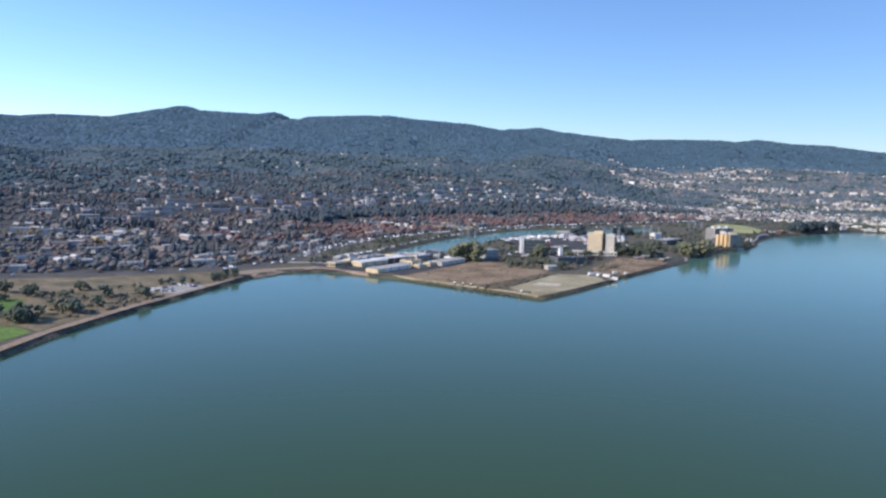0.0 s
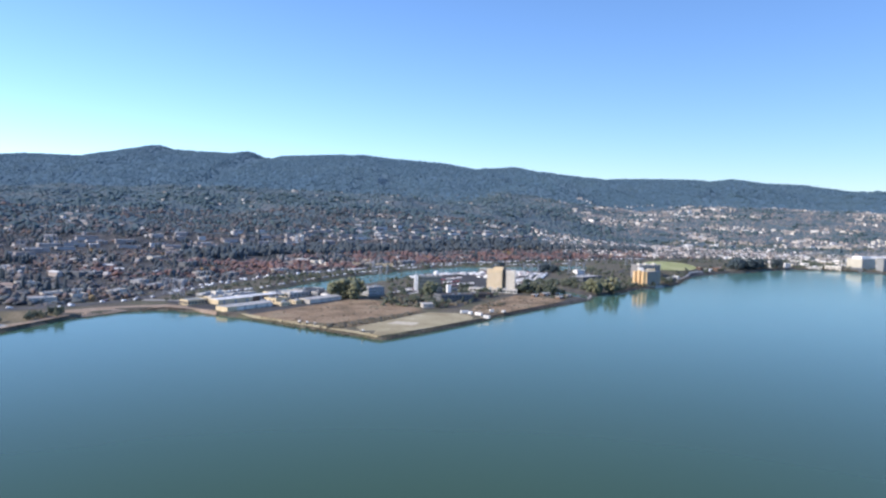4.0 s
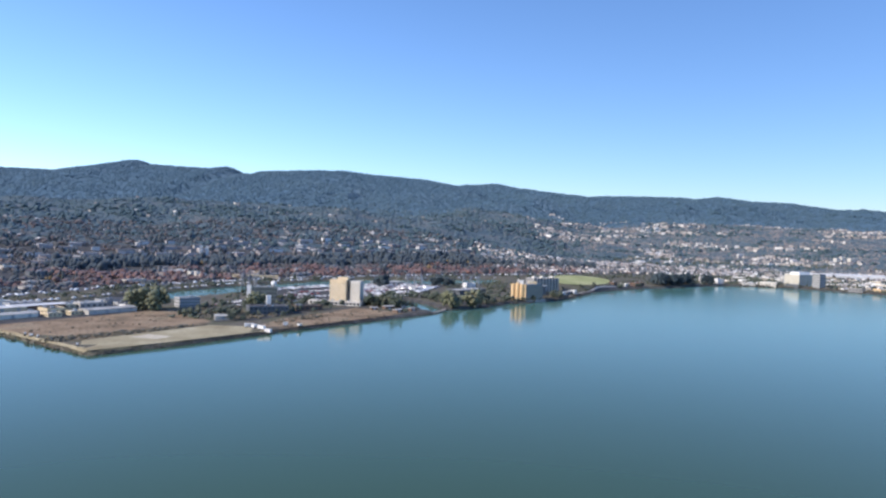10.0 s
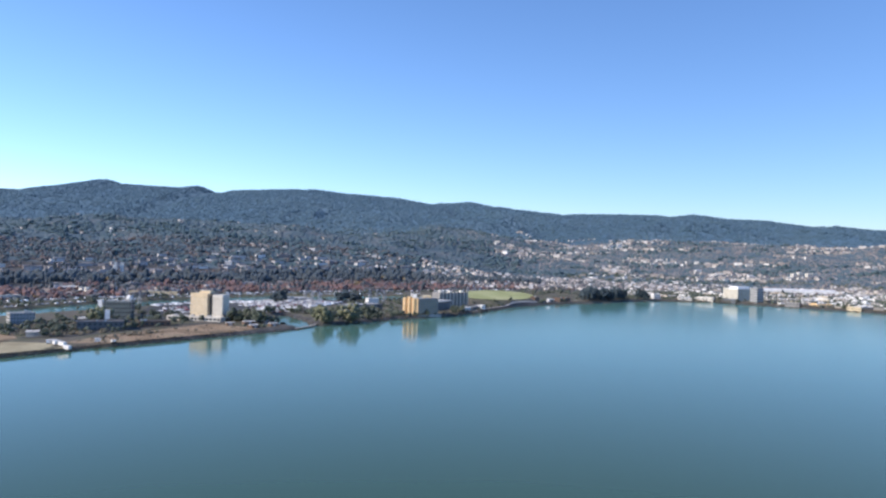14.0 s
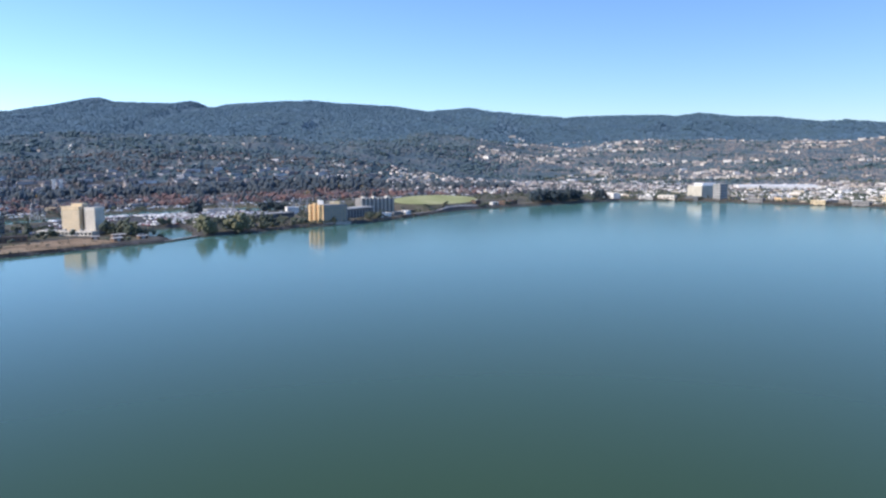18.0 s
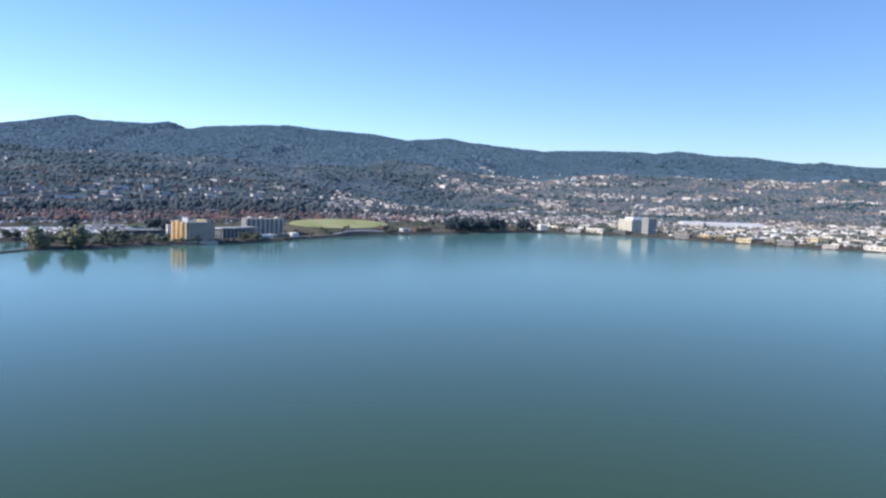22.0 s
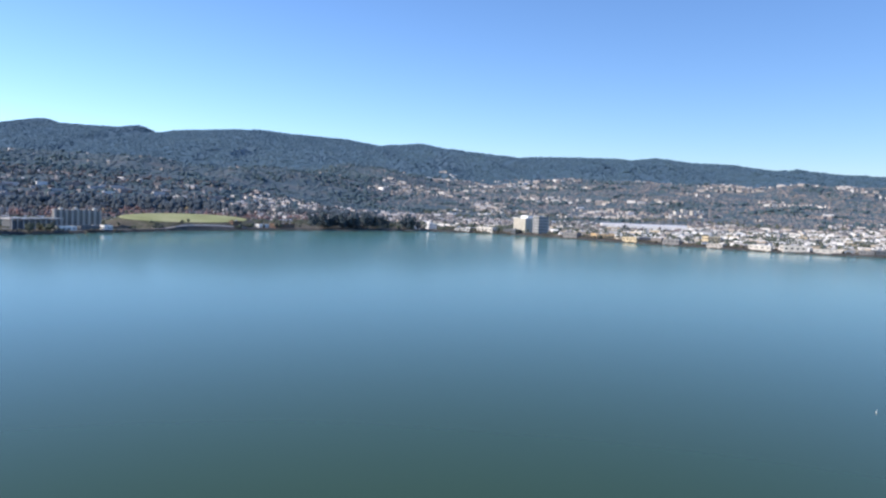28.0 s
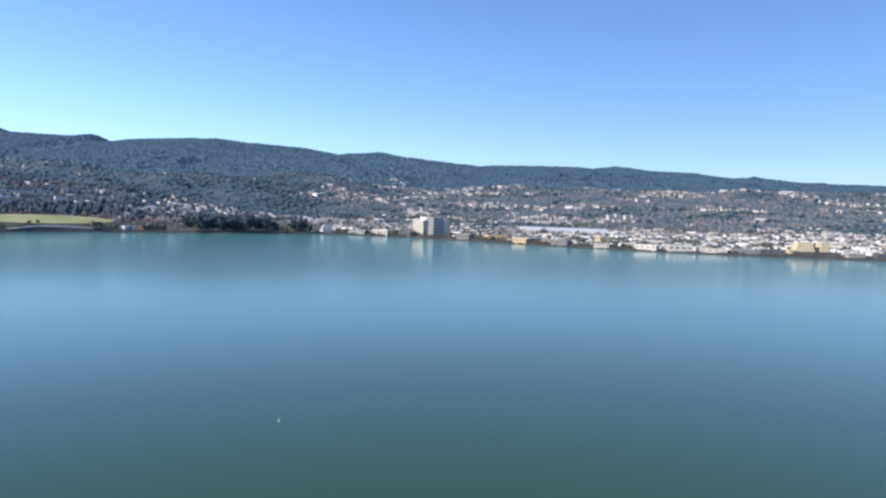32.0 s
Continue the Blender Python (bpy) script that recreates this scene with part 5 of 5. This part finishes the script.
# houses over the hills, too many to count
def house_field(n, r0, r1, a0, a1, seed, keep, size=(4, 8), long=1.0, tall=(2.2, 4.4)):
    x, y, rr = land_points(n, r0, r1, a0, a1, seed, 0.9)
    ok = keep(x, y, rr)
    x, y = x[ok], y[ok]
    z = land_height(x, y)
    walls, roofs = Geo(), Geo()
    for i in range(len(x)):
        w, d, h = size[0] + (size[1] - size[0]) * rr.rand() ** long, rr.uniform(4, 6), rr.uniform(*tall)
        a = rr.uniform(-0.7, 0.7)
        c, s = math.cos(a), math.sin(a)
        turn = lambda p: (x[i] + p[0] * c - p[1] * s, y[i] + p[0] * s + p[1] * c, z[i] + p[2])
        g = Geo().box(-w / 2, -d / 2, -3, w / 2, d / 2, h)
        walls.add([turn(p) for p in g.v], g.f)
        g = Geo().gable(-w / 2, -d / 2, h + 0.02, w / 2, d / 2, h + 1.4, 0.4)
        roofs.add([turn(p) for p in g.v], g.f)
    return walls, roofs


for tag, args in (("hill_houses", (13500, 1750, 3250, 3, 52, 61, lambda x, y, r: (beyond(x, y) > 60) & (value_noise(x * 0.5, y + 0.3 * x, 70, 9) > np.where(x > 1250, 0.58, 0.66)) & (r.rand(len(x)) < 0.5) & (land_height(x, y) < 160), (3.5, 22), 3.0, (3.4, 6.2))),
                  ("valley_houses", (300, 1650, 2900, -50, 4, 62, lambda x, y, r: (beyond(x, y) > 60) & (value_noise(x * 0.5, y, 120, 10) > 0.55))),
                  ("flat_houses", (1900, 700, 1750, -66, 22, 63, lambda x, y, r: (beyond(x, y) > 40) & (value_noise(x, y, 80, 13) > 0.45) & ~in_belt(x, y), (4, 16), 2.0)),
                  ("terrace_houses", (900, 1400, 1800, -3, 16, 64, lambda x, y, r: (beyond(x, y) > 25)))):
    w, r = house_field(*args)
    root = tagged(new(tag, w.mesh(tag, M[{"terrace_houses": "terrace", "flat_houses": "houses"}.get(tag, "hill_stucco")])), "pale houses scattered among trees", "houses", kind="stuff")
    roof = tagged(new(tag + "_roofs", r.mesh(tag + "_roofs", M["houseroof"])), "roofs of the scattered houses", "roofs", kind="stuff")


# ---- cars, poles, shore details ----
def car_master(kind):
    root = thing("car", 0, 0, -500, 0, "parked car on asphalt", "car", "parked cars")
    l, w, h = (4.5, 1.8, 1.45) if kind == "car" else (5.4, 2.0, 2.3)
    part("body", Geo().box(-l / 2, -w / 2, 0.3, l / 2, w / 2, 0.95 if kind == "car" else 1.3), M["carpaint"], root)
    part("cabin", Geo().prism([(-l * 0.36, -w * 0.46), (l * 0.2, -w * 0.46), (l * 0.2, w * 0.46), (-l * 0.36, w * 0.46)], 0.95 if kind == "car" else 1.3, h, 0.14), M["carpaint"], root)
    part("glass", Geo().prism([(-l * 0.37, -w * 0.47), (l * 0.21, -w * 0.47), (l * 0.21, w * 0.47), (-l * 0.37, w * 0.47)], 1.0 if kind == "car" else 1.4, h - 0.22, 0.10), M["glass"], root)
    for x in (-l * 0.3, l * 0.3):
        for y in (-w / 2, w / 2):
            g = Geo()
            g.add([(x + 0.34 * math.cos(a), y + e, 0.34 + 0.34 * math.sin(a)) for e in (-0.12, 0.12) for a in [i * math.pi / 4 for i in range(8)]], [(i, (i + 1) % 8, 8 + (i + 1) % 8, 8 + i) for i in range(8)] + [tuple(range(8)), tuple(reversed(range(8, 16)))])
            part("wheel", g, M["tyre"], root)
    return root


CARS = [car_master("car"), car_master("van")]
car_rng = random.Random(9)


def park(x, y, deg):
    copy_thing(car_rng.choices(CARS, (4, 1))[0], pose(x, y, float(land_height(x, y)) + 0.16, 0, 0, deg))


def car_row(a, b, gap, deg, fill=0.85):
    n = int(math.hypot(b[0] - a[0], b[1] - a[1]) / gap)
    for i in range(n):
        if car_rng.random() < fill:
            park(a[0] + (b[0] - a[0]) * i / n, a[1] + (b[1] - a[1]) * i / n, deg + car_rng.uniform(-3, 3))


for k in range(4):
    car_row((160 + 8 * k, 1022 - 6 * k), (228 + 8 * k, 1132 - 6 * k), 3.4, -32)
for k in range(3):
    car_row((182 + 7 * k, 950 - 6 * k), (222 + 7 * k, 986 - 6 * k), 3.2, -45)
car_row((120, 905), (150, 935), 3.2, -40)
car_row((100, 950), (140, 1010), 3.6, -35)
car_row((104, 918), (134, 958), 3.2, -40)
car_row((112, 1030), (154, 1090), 4.5, -35, 0.6)
car_row((66, 806), (84, 862), 4.0, -20, 0.7)
car_row((80, 800), (98, 838), 3.6, -20, 0.7)
car_row((112, 862), (150, 858), 3.4, 70, 0.8)
car_row((-202, 526), (-180, 520), 3.2, 80)
car_row((-192, 552), (-172, 542), 3.2, 80)
for c in CARS:
    for o in c.children_recursive:
        bpy.data.objects.remove(o)
    bpy.data.objects.remove(c)


# the many cars of the freeway and the packed car parks, past counting
PROFILE = [(-2.2, 0.3), (2.2, 0.3), (2.2, 0.85), (1.2, 0.95), (0.5, 1.45), (-1.2, 1.45), (-1.8, 0.95), (-2.2, 0.9)]
packed = Geo()


def small_car(x, y, deg):
    c, s, z = math.cos(radians(deg)), math.sin(radians(deg)), float(land_height(x, y)) + 0.18
    v = [(x + p * c - e * s, y + p * s + e * c, z + q) for e in (-0.9, 0.9) for p, q in PROFILE]
    packed.add(v, [(i, (i + 1) % 8, 8 + (i + 1) % 8, 8 + i) for i in range(8)] + [tuple(reversed(range(8))), tuple(range(8, 16))])


for k in range(1, 14):
    a, b = FREEWAY[k], FREEWAY[k + 1]
    gap = math.hypot(b[0] - a[0], b[1] - a[1])
    deg = math.degrees(math.atan2(b[1] - a[1], b[0] - a[0]))
    nx, ny = -math.sin(radians(deg)), math.cos(radians(deg))
    for e in (-6, -3, 3, 6):
        for i in range(int(gap / 9)):
            if car_rng.random() < (0.1 if k < 5 else 0.5):
                u = (i + car_rng.random() * 0.7) / int(gap / 9)
                small_car(a[0] + (b[0] - a[0]) * u + nx * e, a[1] + (b[1] - a[1]) * u + ny * e, deg)
for a, b in zip(CHANNEL[9:17], CHANNEL[10:18]):
    gap = math.hypot(b[0] - a[0], b[1] - a[1])
    deg = math.degrees(math.atan2(b[1] - a[1], b[0] - a[0]))
    nx, ny = math.sin(radians(deg)), -math.cos(radians(deg))
    for i in range(int(gap / 6)):
        if car_rng.random() < 0.6:
            u = i / int(gap / 6)
            small_car(a[0] + (b[0] - a[0]) * u + nx * 8, a[1] + (b[1] - a[1]) * u + ny * 8, deg)
for x0, y0, x1, y1, rows, turn in ((170, 1040, 236, 1142, 6, -32), (196, 962, 238, 1004, 4, -45), (84, 985, 150, 1084, 4, -35), (240, 1020, 262, 1120, 3, -32), (120, 1190, 190, 1232, 2, -20)):
    n = int(math.hypot(x1 - x0, y1 - y0) / 3.0)
    d = Vector((y1 - y0, x0 - x1)).normalized()
    for r in range(rows):
        e = -3.2 - 5.6 * r - 3.5 * (r // 2)
        for i in range(n):
            if car_rng.random() < 0.72:
                small_car(x0 + (x1 - x0) * i / n + d.x * e, y0 + (y1 - y0) * i / n + d.y * e, turn)
tagged(new("packed_cars", packed.mesh("packed_cars", M["car_rows"])), "rows of mostly white cars on the freeway and far car parks", "cars", kind="stuff")


def trailer(x, y, l, deg):
    root = thing("trailer", x, y, float(land_height(x, y)) + 0.15, deg, "white site trailer at the edge of the lot", "trailer", "site trailers")
    h = 2.5 if l > 3 else 1.5
    part("body", Geo().box(-l / 2, -1.1, 0.5, l / 2, 1.1, h), M["white"], root)
    part("roof", Geo().box(-l / 2 - 0.1, -1.2, h, l / 2 + 0.1, 1.2, h + 0.15), M["roof_white"], root)
    part("window", Geo().box(-l / 6, -1.14, h * 0.55, l / 6, -1.08, h * 0.8), M["grey"], root)
    for e in (-l / 3, l / 3):
        part("wheel", Geo().box(e - 0.4, -1.2, -0.1, e + 0.4, 1.2, 0.65), M["tyre"], root)


for x, y, l, deg in ((129, 668, 9, 20), (134, 664, 6, 60), (140, 659, 9, -35), (146, 653, 8, -30), (152, 682, 5, 15), (162, 683, 4, 50), (58, 562, 1.6, 20), (16, 592, 1.8, 0), (10, 596, 1.4, 30), (22, 588, 1.2, 10)):
    trailer(x, y, l * 0.65, deg)


def pylon(x, y, h, deg):
    root = thing("pylon", x, y, float(land_height(x, y)), deg, "grey lattice transmission pylon", "pylon", "pylons along the channel")
    g = Geo()
    for a, b in ((-1, -1), (1, -1), (1, 1), (-1, 1)):
        g.rod((a * 2.2, b * 2.2, -1), (a * 0.4, b * 0.4, h), 0.16)
    for i in range(7):
        z0, z1 = h * i / 7, h * (i + 1) / 7
        r0, r1 = 2.2 - 1.8 * z0 / h, 2.2 - 1.8 * z1 / h
        for a, b, c, d in ((-1, -1, 1, -1), (1, -1, 1, 1), (1, 1, -1, 1), (-1, 1, -1, -1)):
            g.rod((a * r0, b * r0, z0), (c * r1, d * r1, z1), 0.1).rod((c * r0, d * r0, z0), (a * r1, b * r1, z1), 0.1)
    part("tower", g, M["metal"], root)
    for z in (0.7, 0.83, 0.95):
        part("crossarm", Geo().rod((-4.5, 0, h * z), (4.5, 0, h * z), 0.2), M["metal"], root)


for cx, cy, h in ((34, 1048, 17), (231, 1069, 17), (301, 1125, 17), (-128, 742, 15), (430, 1330, 15)):
    for k in (-1, 0, 1):
        pylon(cx + 9 * k, cy - 5 * k, h, 40)


# Stand-in for a small white moving thing, stood still on the water.
def marker_buoy(x, y):
    root = thing("marker_buoy", x, y, 0.0, 0, "small white thing moving over the bay, built as a still float", "buoy")
    part("float", Geo().cyl(0, 0, -0.2, 0.12, 0.2, 0.16, 12), M["white"], root)
    part("collar", Geo().cyl(0, 0, 0.12, 0.2, 0.16, 0.08, 12), M["grey"], root)
    part("staff", Geo().cyl(0, 0, 0.2, 0.62, 0.05, 0.04, 8), M["white"], root)


marker_buoy(842, 506)
